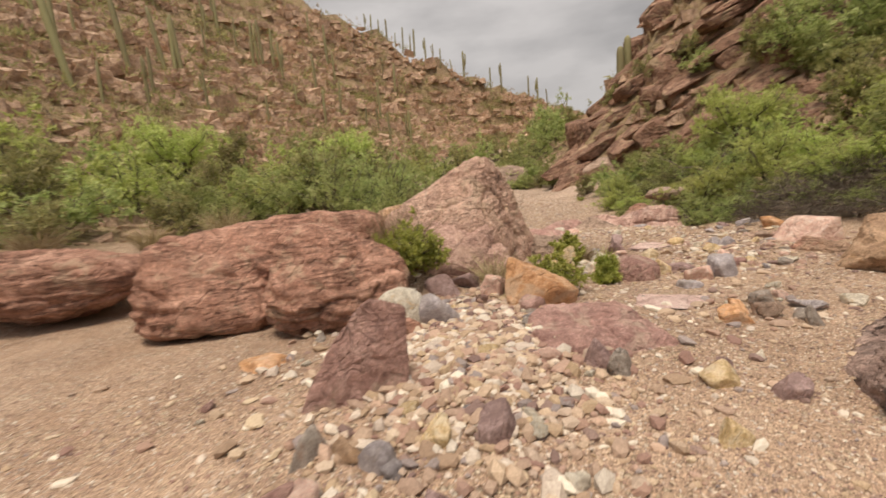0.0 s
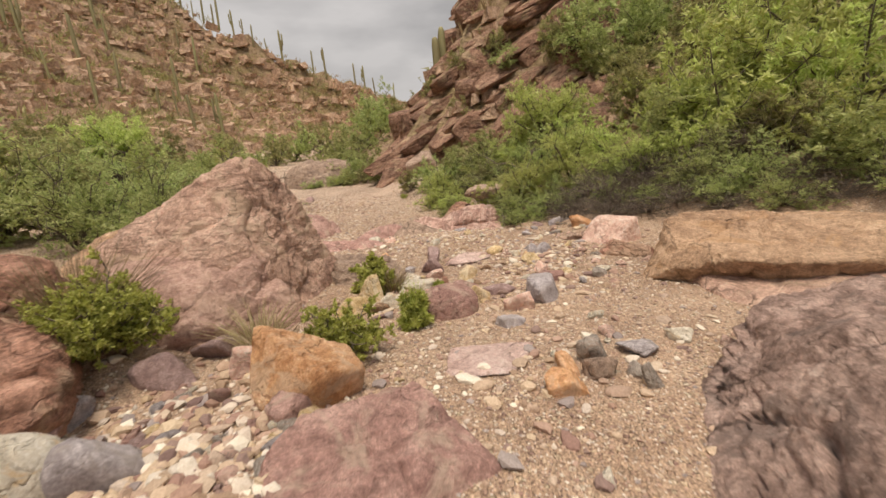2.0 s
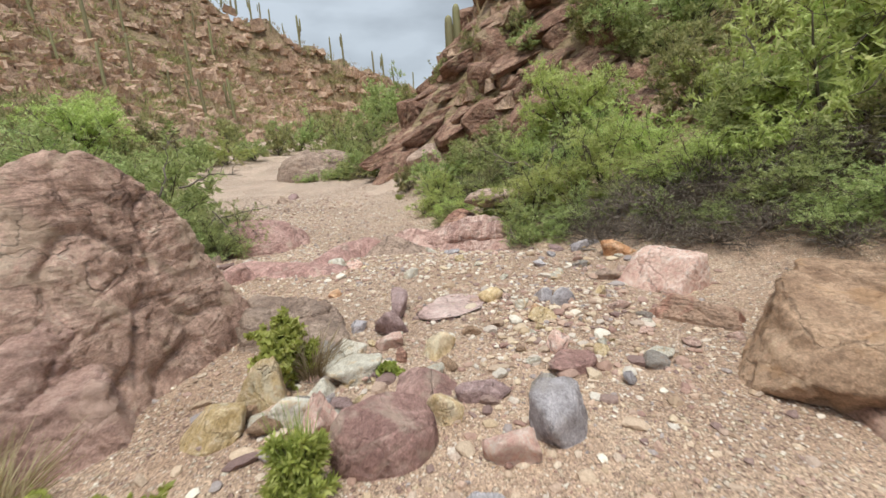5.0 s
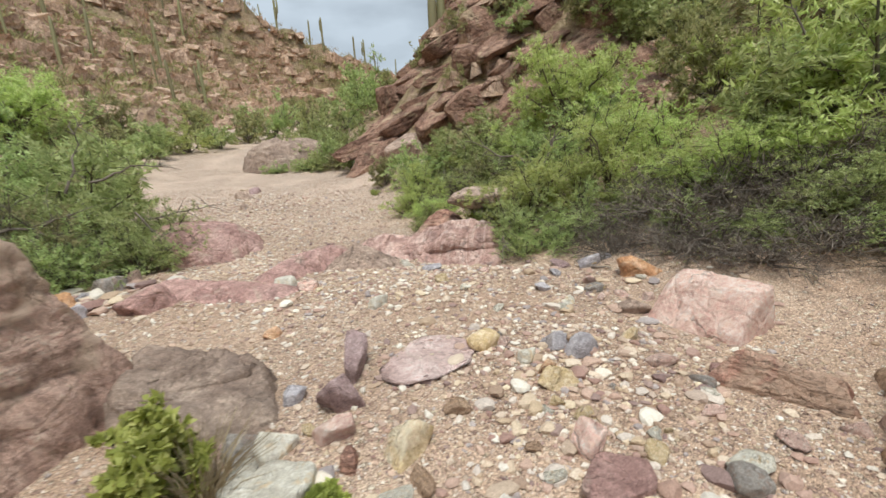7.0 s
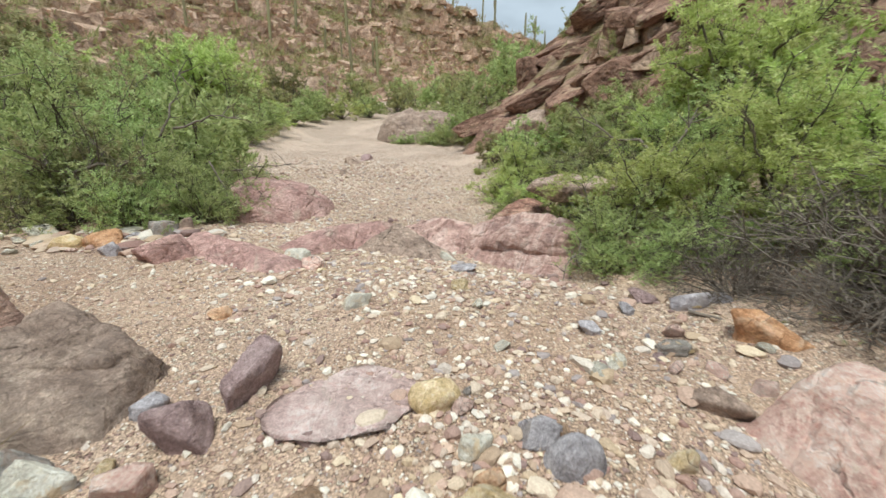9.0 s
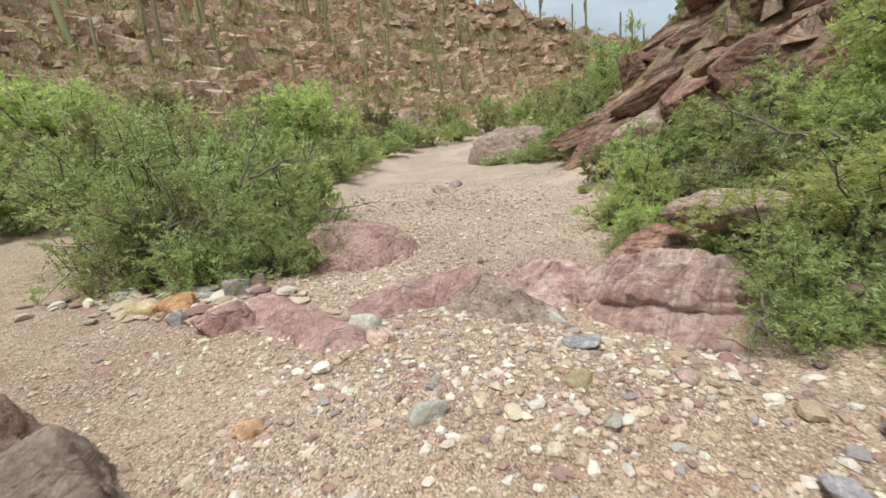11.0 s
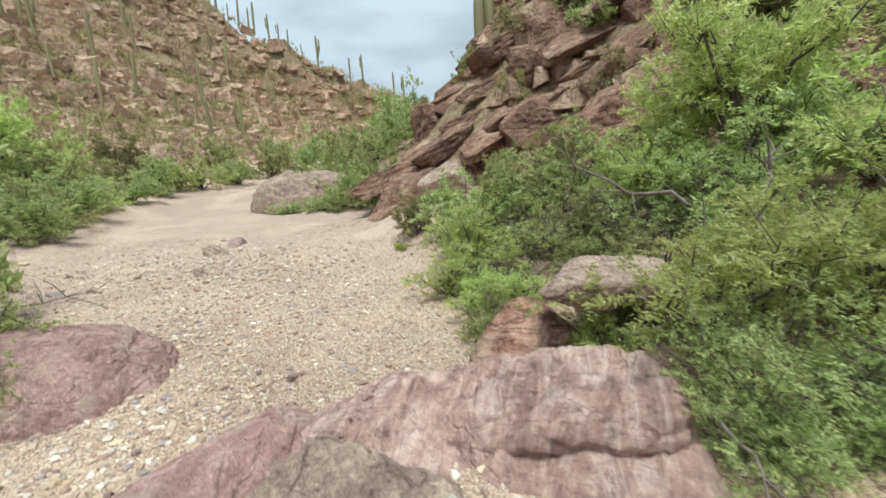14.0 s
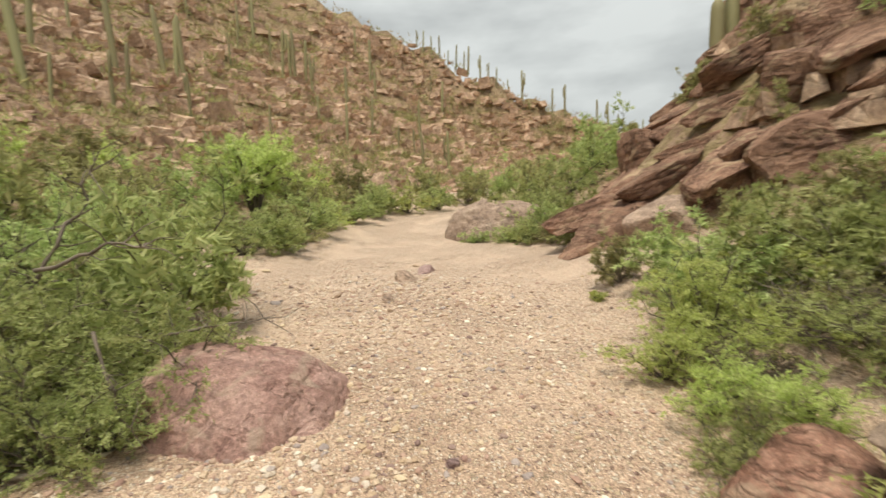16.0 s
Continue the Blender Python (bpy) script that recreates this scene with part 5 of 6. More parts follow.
# ---- saguaros ----
def saguaro(name, label, seed, height, arms=0, radius=0.17):
    rng = np.random.RandomState(seed)
    ribs, rings = 13, 11
    bm_v, bm_f, n = [], [], 0

    def column(pts, rad):
        nonlocal n
        pts = np.asarray(pts)
        t = unit(np.gradient(pts, axis=0))
        a = unit(np.cross(t, np.array([0.2, 0.9, 0.1])))
        b = np.cross(t, a)
        m = ribs * 2
        ang = np.arange(m) * 2 * np.pi / m
        rib = np.where(np.arange(m) % 2 == 0, 1.0, 0.8)
        for i in range(len(pts)):
            ring = pts[i] + rad[i] * rib[:, None] * (a[i] * np.cos(ang)[:, None] + b[i] * np.sin(ang)[:, None])
            bm_v.append(ring)
        for i in range(len(pts) - 1):
            for j in range(m):
                q = (j + 1) % m
                bm_f.append((n + i * m + j, n + i * m + q, n + (i + 1) * m + q, n + (i + 1) * m + j))
        n += len(pts) * m

    t = np.array([0, 0.1, 0.3, 0.5, 0.7, 0.85, 0.93, 0.97, 0.99, 1.0])
    rad = radius * np.array([0.85, 0.9, 1.0, 1.05, 1.0, 0.95, 0.85, 0.62, 0.4, 0.05])
    ob = tagged(new(name), label, "cactus", "saguaros")
    column(np.stack([t * 0, t * 0, t * height], 1), rad)
    tr = new("trunk", fast_mesh("trunk", np.concatenate(bm_v), np.array(bm_f), M_CACTUS))
    tr.parent = ob
    for k in range(arms):
        bm_v.clear(), bm_f.clear()
        n = 0
        a = rng.uniform(0, 6.28)
        z0 = height * rng.uniform(0.35, 0.6)
        ln = height * rng.uniform(0.2, 0.38)
        o = radius * 2.6
        pts = [(0, 0, z0), (o * 0.6, 0, z0 + 0.05), (o, 0, z0 + 0.3), (o * 1.05, 0, z0 + 0.3 + ln * 0.5), (o * 1.05, 0, z0 + 0.3 + ln * 0.85), (o * 1.05, 0, z0 + 0.3 + ln * 0.96), (o * 1.05, 0, z0 + 0.3 + ln)]
        pts = [(p[0] * math.cos(a), p[0] * math.sin(a), p[2]) for p in pts]
        column(pts, radius * np.array([0.6, 0.65, 0.7, 0.72, 0.65, 0.45, 0.05]))
        ar = new("arm", fast_mesh("arm", np.concatenate(bm_v), np.array(bm_f), M_CACTUS))
        ar.parent = ob
    return ob


sag = [saguaro("saguaro", "tall green saguaro cactus on the rocky hillside", 600, 5.0, 0), saguaro("saguaro", "tall green saguaro cactus on the rocky hillside", 601, 5.6, 1), saguaro("saguaro", "armed green saguaro cactus on the rocky hillside", 602, 5.2, 2)]


def stood(ob, x, y, k=1.0, turn=0.0, lean=(0, 0)):
    ob.matrix_basis = pose(x, y, ground_z(x, y) - 0.1, lean[0], lean[1], turn)
    ob.scale = (k, k, k)
    return ob


def on_crest(bearing):
    """The place on the crest of the hill in that direction from the start of the walk."""
    best = None
    for y in np.arange(66, 90, 0.1):
        x = float(np.interp(y, STATIONS, CREST_X))
        a = math.degrees(math.atan2(x, y))
        if best is None or abs(a - bearing) < best[0]:
            best = (abs(a - bearing), x, float(y))
    return best[1] + 0.6, best[2] - 0.3


rng_s = np.random.RandomState(12)
stood(sag[0], *on_crest(12.7), 0.85)
stood(sag[1], *on_crest(9.3), 0.9, 60)
stood(sag[2], *on_crest(4.8), 0.95, 120)
for bearing in (8.0, 13.9, 15.0, 17.3, 3.0, 2.0, 1.0, 0.2, -1.2, -2.0, -2.8, -3.9, -4.6, -5.6, -6.4, -7.2):
    src = sag[rng_s.choice(3, p=(0.7, 0.2, 0.1))]
    stood(copy_thing(src, Matrix()), *on_crest(bearing), rng_s.uniform(0.45, 0.85), rng_s.uniform(0, 360), rng_s.uniform(-3, 3, 2))
for i in range(46):
    y = rng_s.uniform(24, 72)
    c, b = np.interp(y, STATIONS, CREST_X), np.interp(y, STATIONS, BASE_X)
    x = b - (b - c) * rng_s.uniform(0.12, 0.8)
    if x < -1.15 * y:
        continue
    src = sag[rng_s.choice(3, p=(0.66, 0.22, 0.12))]
    stood(copy_thing(src, Matrix()), float(x), float(y), rng_s.uniform(0.55, 1.05), rng_s.uniform(0, 360), rng_s.uniform(-3, 3, 2))
for x, y, k, lean in ((-22.96, 29.46, 1.35, -8), (-22.96, 35.49, 1.2, -5), (-22.08, 38.91, 1.15, -7), (-21.2, 39.8, 1.1, -3), (-13.96, 66.2, 1.1, 0), (-19.3, 54.9, 1.2, -2), (-18.4, 55.6, 1.0, 2)):
    stood(copy_thing(sag[0], Matrix()), x, y, k, 0, (0, lean))
twin = saguaro("saguaro", "small double-stemmed green saguaro on the outcrop edge", 610, 2.1, 0, 0.17)
stood(twin, 9.2, 20.6, 1.0)
stood(copy_thing(twin, Matrix()), 9.62, 20.75, 0.95, 40)


# ---- small plants on the wash bed ----
def leafy(name, label, seed, r, h, x, y, leaf=0.036, width=0.011, stems=26, leaves=16, material=None, straw=0):
    ob = shrub(name, label, "plant", seed, r, h, material or M_LEAF_BROAD, M_TWIG, stems=stems, twigs=7, sprigs=3, leaves=leaves, size=leaf, width=width, broad=True)
    ob.matrix_basis = pose(x, y, ground_z(x, y) - 0.01, 0, 0, seed * 40)
    return ob


def grass_tuft(label, seed, x, y, r, h, blades=160, material=None, base=None):
    rng = np.random.RandomState(seed)
    a = rng.uniform(0, 6.28, blades)
    k = rng.uniform(0, 0.35, blades) * r
    p = np.stack([np.cos(a) * k, np.sin(a) * k, 0 * a], 1)
    d = unit(np.stack([np.cos(a) * r * rng.rand(blades), np.sin(a) * r * rng.rand(blades), h * rng.uniform(0.6, 1, blades)], 1))
    ln = h * rng.uniform(0.5, 1.15, blades)
    paths = [np.stack([q, q + e * l * 0.55, q + e * l + np.array((e[0], e[1], -0.35)) * l * 0.25]) for q, e, l in zip(p, d, ln)]
    v, f = tube_rows(paths, [(0.004, 0.003, 0.001)] * blades, 3)
    ob = new("grass_tuft", fast_mesh("grass_tuft", v, f, material or M_STRAW, False))
    ob.matrix_basis = pose(x, y, (ground_z(x, y) if base is None else base) - 0.01)
    return tagged(ob, label, "grass", "grass tufts in the wash")


leafy("green_plant", "leafy bright green plant growing between boulders", 701, 0.46, 0.72, -0.4, 5.05, leaf=0.03, width=0.008, stems=56, leaves=26)
leafy("green_plant", "low leafy green plant behind an orange rock", 702, 0.36, 0.46, 1.28, 4.5, leaf=0.03, width=0.009, stems=34, leaves=22)
leafy("green_plant", "leafy green plant at the foot of the big boulder", 703, 0.26, 0.42, 1.92, 6.15, leaf=0.05, width=0.018, stems=20, leaves=14)
leafy("green_plant", "thin upright green plant among stones", 704, 0.13, 0.42, 1.98, 4.85, leaf=0.06, width=0.008, stems=22, leaves=14)
leafy("green_plant", "small green sprout between pale stones", 705, 0.09, 0.1, 2.6, 5.82, leaf=0.04, width=0.016, stems=7, leaves=6)
leafy("green_plant", "small green sprout between grey stones", 706, 0.1, 0.16, -0.62, 3.95, leaf=0.05, width=0.014, stems=8, leaves=6)
leafy("green_plant", "small green plant on the far gravel", 707, 0.14, 0.16, 4.86, 14.1, leaf=0.04, width=0.008, stems=6, leaves=6, material=M_LEAF_LIME)
grass_tuft("dry straw-coloured grass beside the green plant", 720, -0.6, 5.35, 0.5, 0.85, 480)
grass_tuft("dry straw-coloured grass at the foot of the boulder", 721, 0.65, 5.2, 0.35, 0.45, 200)
grass_tuft("dry straw-coloured grass behind the orange rock", 722, 0.75, 4.75, 0.3, 0.4, 160)
grass_tuft("dry grass with bare stems under the green plant", 723, 1.0, 4.3, 0.25, 0.3, 120)
grass_tuft("dry grey-brown grass beside the big boulder", 724, 2.1, 6.05, 0.3, 0.35, 160)
grass_tuft("dry straw-coloured grass on the bank", 725, -3.4, 9.6, 0.4, 0.55, 160)
grass_tuft("dry straw-coloured grass on the bank", 726, -4.3, 13.0, 0.5, 0.8, 200)
for i, (gx_, gy_, gr, gh) in enumerate(((-4.6, 9.4, 0.6, 0.75), (-6.1, 8.9, 0.6, 0.7), (-2.7, 9.3, 0.5, 0.6), (-7.6, 8.0, 0.7, 0.8), (-5.2, 10.4, 0.6, 0.85), (-8.8, 9.4, 0.7, 0.9))):
    grass_tuft("pale straw-coloured grass on the stony bank", 730 + i, gx_, gy_, gr, gh, 260)
grass_tuft("green upright grass among stones", 727, 2.0, 4.87, 0.12, 0.45, 110, M_LEAF_BROAD)


def dead_branch(label, seed, start, way, length, radius=0.02):
    """A bare crooked branch with side twigs."""
    rng = np.random.RandomState(seed)
    t = np.linspace(0, 1, 9)
    d = unit(np.array(way, float))
    main = np.array(start) + d * (t * length)[:, None] + np.cumsum(rng.normal(0, 0.035 * length, (9, 3)), 0)
    main[:, 2] -= 0.18 * length * t ** 2
    v, f = tube_rows([main], [np.linspace(radius, radius * 0.25, 9)], 6)
    ob = tagged(new("dead_branch", fast_mesh("dead_branch", v, f, M_TWIG)), label, "branch")
    for i in range(9):
        b = main[rng.randint(2, 8)]
        e = unit(d * 0.5 + rng.normal(0, 0.6, 3)) * length * rng.uniform(0.15, 0.4)
        v, f = tube_rows([np.stack([b, b + e * 0.5 + rng.normal(0, 0.02, 3), b + e])], [(radius * 0.4, radius * 0.28, radius * 0.12)], 5)
        new("twig", fast_mesh("twig", v, f, M_TWIG)).parent = ob
    return ob


dead_branch("bare grey dead branch sticking out of the thicket", 751, (-0.6, 10.3, 0.7), (1.0, -0.3, 0.45), 1.3, 0.026)
dead_branch("bare grey dead branch sticking out of the thicket", 752, (-0.9, 10.5, 0.5), (0.6, -0.7, 0.8), 1.2)
dead_branch("pale bare branch reaching out of the shrub", 761, (0.55, 10.75, 1.35), (1.0, 0.05, 0.35), 0.85, 0.016)
dead_branch("pale bare branch hanging in front of the shrub", 762, (0.95, 10.7, 0.85), (0.35, -0.1, -0.8), 0.7, 0.013)
dead_branch("dark bare branch rising out of the shrub", 763, (0.2, 11.0, 1.2), (0.25, 0.2, 0.95), 1.0, 0.018)
dead_branch("dark bare branch leaning over the dome-shaped boulder", 764, (1.0, 11.2, 0.75), (0.9, 0.25, 0.3), 0.9, 0.014)
dead_branch("pale dead branch hanging over the sand", 753, (5.4, 9.0, 0.35), (-0.5, -0.8, 0.1), 0.7, 0.012)
dead_branch("pale dead branch at the shrubs", 754, (6.6, 10.2, 1.2), (-0.8, 0.5, 0.5), 1.2, 0.02)
dead_branch("grey dead stick on the gravel", 755, (5.7, 7.6, 0.2), (0.6, -0.6, 0.02), 0.9, 0.014)
dead_branch("grey dead stick on the gravel", 756, (6.3, 7.9, 0.3), (0.8, -0.2, 0.05), 1.3, 0.018)
dead_branch("grey dead stick among the brush", 757, (7.2, 7.0, 0.4), (0.9, 0.2, 0.15), 1.5, 0.02)
dead_branch("dark bare branch of the shrub", 758, (6.4, 9.6, 1.0), (0.5, 0.3, 0.8), 1.1, 0.022)


# ---- stones on the bed ----
def stone(material, label, x, y, w, h, turn=0, seed=0, flat=None, up=0.0, deep=0.8, sink=0.24, sharp=22):
    h, sink = h * (2 - 2 * sink) / 1.2, 0.4
    v, f = rock_shape(800 + seed + int(x * 37 + y * 91) % 997, (w * 0.52, w * 0.52 * deep, h * 0.62), level=4 if sharp > 10 else 3, cuts=11 if sharp > 10 else 6, sharp=sharp * 2, rough=0.045, facet=1.0 if sharp > 10 else 0.2, box=0.7 if sharp > 10 else 0.2, flat_top=flat)
    ob = new("stone", fast_mesh("stone", v, f, material))
    ob.matrix_basis = pose(x, y, ground_z(x, y) + h * 0.62 * (1 - 2 * sink) + up, 0, 0, turn)
    return tagged(ob, label, "stone", "stones in the wash")


stone(M_WHITE, "large pale cream rounded stone", -0.42, 3.72, 0.5, 0.4, 20, sharp=9)
stone(M_BLUE, "rounded blue-grey stone on the gravel", -0.08, 3.7, 0.44, 0.3, -15, sharp=9)
stone(M_RED, "dark red slab of stone", -0.3, 3.42, 0.26, 0.18, 40)
stone(M_WHITE, "white stone with an orange stain", -0.72, 3.6, 0.28, 0.22, 15)
stone(M_PURPLE, "dark grey stone beside the plant", 0.02, 4.8, 0.46, 0.26, 10)
stone(M_ROSE, "pinkish stone on the gravel", 0.55, 4.7, 0.32, 0.28, 25)
stone(M_PURPLE, "dark grey flat stone at the boulder", 0.35, 5.35, 0.5, 0.22, -10)
stone(M_MAUVE, "mauve stone beside the orange rock", 0.82, 3.78, 0.26, 0.18, 0)
stone(M_BLUE, "dark blue-grey stone under the plant", -0.58, 4.55, 0.5, 0.3, 5)
stone(M_MAUVE, "red-brown flat stone on the gravel", -0.62, 4.25, 0.42, 0.22, 30)
stone(M_PURPLE, "upright dark grey stone", 1.0, 2.62, 0.18, 0.22, -20, deep=0.9)
stone(M_GREY, "grey stone beside the flat slab", 1.12, 2.52, 0.2, 0.2, 15)
stone(M_YELLOW, "bright yellow ochre stone in the gravel", 1.66, 2.34, 0.27, 0.14, 8, sharp=14)
stone(M_PURPLE, "purple-grey flat stone on the gravel", 1.92, 2.12, 0.22, 0.14, -35)
stone(M_PURPLE, "small dark stone on the gravel", 1.8, 2.52, 0.12, 0.08, 0)
stone(M_WHITE, "small white stone on the gravel", 2.12, 2.6, 0.11, 0.08, 0)
stone(M_ORANGE, "orange-brown tilted stone plate", 2.45, 3.3, 0.32, 0.16, -25)
stone(M_BROWN, "brown stone in a row", 2.72, 3.32, 0.24, 0.15, 10)
stone(M_GREY, "grey-brown stone in a row", 2.92, 3.2, 0.16, 0.13, 60)
stone(M_GREY, "upright grey stone on the gravel", 2.9, 3.04, 0.11, 0.17, 0, deep=1.0)
stone(M_LILAC, "flat pink slab level with the ground", 2.22, 3.95, 0.8, 0.08, 5, flat=0.3, sink=0.42)
stone(M_YELLOW, "pale yellow blocky stone", 1.8, 5.75, 0.36, 0.34, 10)
stone(M_YELLOW, "yellow elongated stone on the gravel", 1.56, 5.5, 0.4, 0.22, 20)
stone(M_MAUVE, "maroon rounded stone on the gravel", 2.42, 5.05, 0.58, 0.32, -8, sharp=9)
stone(M_ROSE, "pink angular stone on the gravel", 3.03, 4.68, 0.34, 0.2, -20)
stone(M_BLUE, "grey-blue angular stone on the gravel", 3.32, 4.78, 0.42, 0.26, 12)
stone(M_BLUE, "pale blue-grey stone on the gravel", 2.74, 4.42, 0.26, 0.12, 5)
stone(M_YELLOW, "tan upright stone on the gravel", 2.8, 5.15, 0.24, 0.22, -30)
stone(M_MAUVE, "flat mauve stone half buried in the gravel", 2.75, 5.45, 0.5, 0.16, 35)
stone(M_ROSE, "pale pink blocky stone among pebbles", 2.1, 5.35, 0.3, 0.2, 70)
stone(M_WHITE, "cream blocky stone leaning on others", 1.95, 5.5, 0.3, 0.2, 5)
stone(M_PURPLE, "maroon flat stone among pebbles", 3.15, 5.3, 0.36, 0.14, -40)
stone(M_GREY, "grey broken stone on the gravel", 3.5, 5.15, 0.3, 0.18, 25)
stone(M_YELLOW, "yellow ochre rough stone", 3.05, 5.95, 0.32, 0.24, 20)
stone(M_RED, "long red flat stone", 2.77, 5.96, 0.22, 0.16, 80, deep=0.5)
stone(M_WHITE, "pale cream stone on the gravel", 2.42, 5.9, 0.44, 0.2, -10)
stone(M_WHITE, "white stone on the gravel", 2.24, 6.02, 0.26, 0.14, 10)
stone(M_WHITE, "greenish white stone on the gravel", 2.44, 6.24, 0.22, 0.16, 0)
stone(M_WHITE, "white rough stone on the gravel", 2.16, 5.75, 0.24, 0.12, 50)
stone(M_WHITE, "white stone on sandy gravel", 3.58, 3.36, 0.22, 0.1, -15)
stone(M_BLUE, "dark blue-grey flat stone", 3.2, 3.4, 0.3, 0.1, -5)
stone(M_ORANGE, "orange and white stone", 2.6, 3.48, 0.26, 0.16, 30)
stone(M_GREY, "pinkish grey speckled stone", 2.86, 3.5, 0.24, 0.18, 0)
stone(M_MAUVE, "low red-pink stone on the gravel", 3.86, 5.32, 0.4, 0.12, -20, flat=0.4)
stone(M_ROSE, "pink and white stone", 3.9, 5.6, 0.24, 0.16, 40)
stone(M_YELLOW, "tan oblong stone on the gravel", 4.1, 6.1, 0.26, 0.12, -25)
stone(M_BLUE, "lavender grey flat stone", 4.34, 6.46, 0.24, 0.12, 10)
stone(M_BLUE, "grey rounded stone on the gravel", 4.46, 6.32, 0.25, 0.15, -15, sharp=9)
stone(M_WHITE, "cream angular stone on the gravel", 4.08, 6.38, 0.17, 0.1, 20)
stone(M_ORANGE, "small orange-brown stone on the gravel", 4.12, 6.2, 0.15, 0.12, 0)
stone(M_LILAC, "large flat pink disc of rock in the gravel", 3.46, 6.72, 0.66, 0.045, 0, flat=0.3, sink=0.4, sharp=8, deep=0.9)
stone(M_YELLOW, "round yellow stone disc", 3.9, 6.72, 0.25, 0.12, 15, sharp=9, deep=0.95)
stone(M_PURPLE, "long purple slab of stone", 2.96, 6.88, 0.44, 0.26, 75, deep=0.5)
stone(M_PURPLE, "dark purple blocky stone", 2.82, 6.5, 0.3, 0.24, 15)
stone(M_BLUE, "blue-grey stone on the gravel", 2.54, 6.68, 0.18, 0.14, 50)
stone(M_GREY, "grey-green stone on the gravel", 2.3, 6.3, 0.24, 0.15, 0)
stone(M_ROSE, "pinkish stone beside the yellow one", 2.76, 6.24, 0.26, 0.16, 30)
stone(M_WHITE, "small white blocky stone", 3.36, 7.74, 0.22, 0.14, 10)
stone(M_ORANGE, "small orange stone on the gravel", 2.44, 7.6, 0.16, 0.1, 0)
stone(M_BLUE, "lavender blue stone at the dead brush", 5.78, 7.74, 0.28, 0.18, 10)
stone(M_ORANGE, "orange-brown long stone on the gravel", 5.95, 7.2, 0.46, 0.18, -35, deep=0.5)
stone(M_BROWN, "brown stone at the gravel edge", 5.28, 6.68, 0.32, 0.14, -40)
stone(M_BLUE, "lavender flat stone on the gravel", 4.94, 7.42, 0.18, 0.07, 0)
stone(M_WHITE, "small white stone on gravel", 4.95, 7.06, 0.15, 0.07, 20)
stone(M_YELLOW, "small ochre stone on the gravel", 4.88, 6.3, 0.13, 0.1, 0)
stone(M_WHITE, "white boulder-like stone at the bedrock", 2.58, 8.86, 0.27, 0.19, 10, sharp=9)
stone(M_ROSE, "pink stone beside the white one", 2.84, 8.6, 0.25, 0.13, -10)
stone(M_YELLOW, "small yellow stone on the gravel", 2.92, 8.46, 0.12, 0.06, 0)
stone(M_BLUE, "grey flat stone on the gravel bar", 4.19, 8.5, 0.24, 0.08, -30, flat=0.4)
stone(M_WHITE, "cream cube-shaped stone at the bedrock hollow", 4.03, 9.1, 0.21, 0.12, 5)
stone(M_ORANGE, "orange stone on the far gravel", 0.4, 9.4, 0.5, 0.2, 0)
stone(M_YELLOW, "tan flat stone on the gravel", 0.05, 9.3, 0.34, 0.16, 20)
stone(M_GREY, "grey stone under the bush", 0.75, 9.75, 0.36, 0.24, -20)
stone(M_BLUE, "lavender stone on the gravel", 0.66, 9.08, 0.25, 0.14, 0)
stone(M_WHITE, "white flat stone by the bush", -0.4, 9.6, 0.4, 0.16, 0)
stone(M_WHITE, "pale flat stone by the bush", 0.1, 9.75, 0.3, 0.13, 30)
stone(M_BROWN, "orange-brown stone under the bush", 0.95, 9.9, 0.24, 0.18, 0)
stone(M_BROWN, "brown rock in the middle of the far wash", 1.96, 15.3, 0.5, 0.2, 10)
stone(M_PURPLE, "dark stone in the far wash", 2.2, 15.9, 0.4, 0.16, 50)
stone(M_BROWN, "small brown stone in the far wash", 2.03, 14.0, 0.18, 0.12, 0)
stone(M_PURPLE, "small purple stone on the sand", 3.3, 10.72, 0.11, 0.05, 0)
stone(M_BLUE, "grey stone under the rock slab", 5.55, 10.0, 0.22, 0.16, 0, up=0.32)
stone(M_ROSE, "flat pink rock in the sandy gravel", -0.42, 1.28, 0.42, 0.12, 20, flat=0.3, sink=0.4)
stone(M_YELLOW, "yellow stone in front of the fin rock", -0.12, 1.95, 0.22, 0.14, 0)
stone(M_PURPLE, "dark purple stone on the gravel", 0.2, 1.9, 0.26, 0.2, 15)
stone(M_YELLOW, "pale ochre stone on the sandy gravel", -1.35, 1.12, 0.2, 0.1, 0)
stone(M_PURPLE, "dark grey stone on the sandy gravel", -1.08, 1.2, 0.18, 0.12, 40)
stone(M_ORANGE, "orange and white stone beside the big boulder", -1.5, 3.15, 0.42, 0.12, -8)
stone(M_WHITE, "pale stone on the sandy gravel", 1.12, 1.25, 0.2, 0.1, 10)
stone(M_YELLOW, "yellowish stone by the gravel", 1.35, 1.75, 0.2, 0.1, 0)
stone(M_WHITE, "white stone in the gravel", 0.5, 1.55, 0.12, 0.08, 0)
stone(M_GREY, "long pale stone against the fin rock", -0.78, 1.95, 0.3, 0.16, 60, deep=0.5)
stone(M_BLUE, "blue-grey rounded stone in the gravel", -0.42, 1.82, 0.2, 0.14, 0, sharp=9)
stone(M_PURPLE, "purple stone at the gravel pile", -0.12, 1.5, 0.16, 0.12, 0)


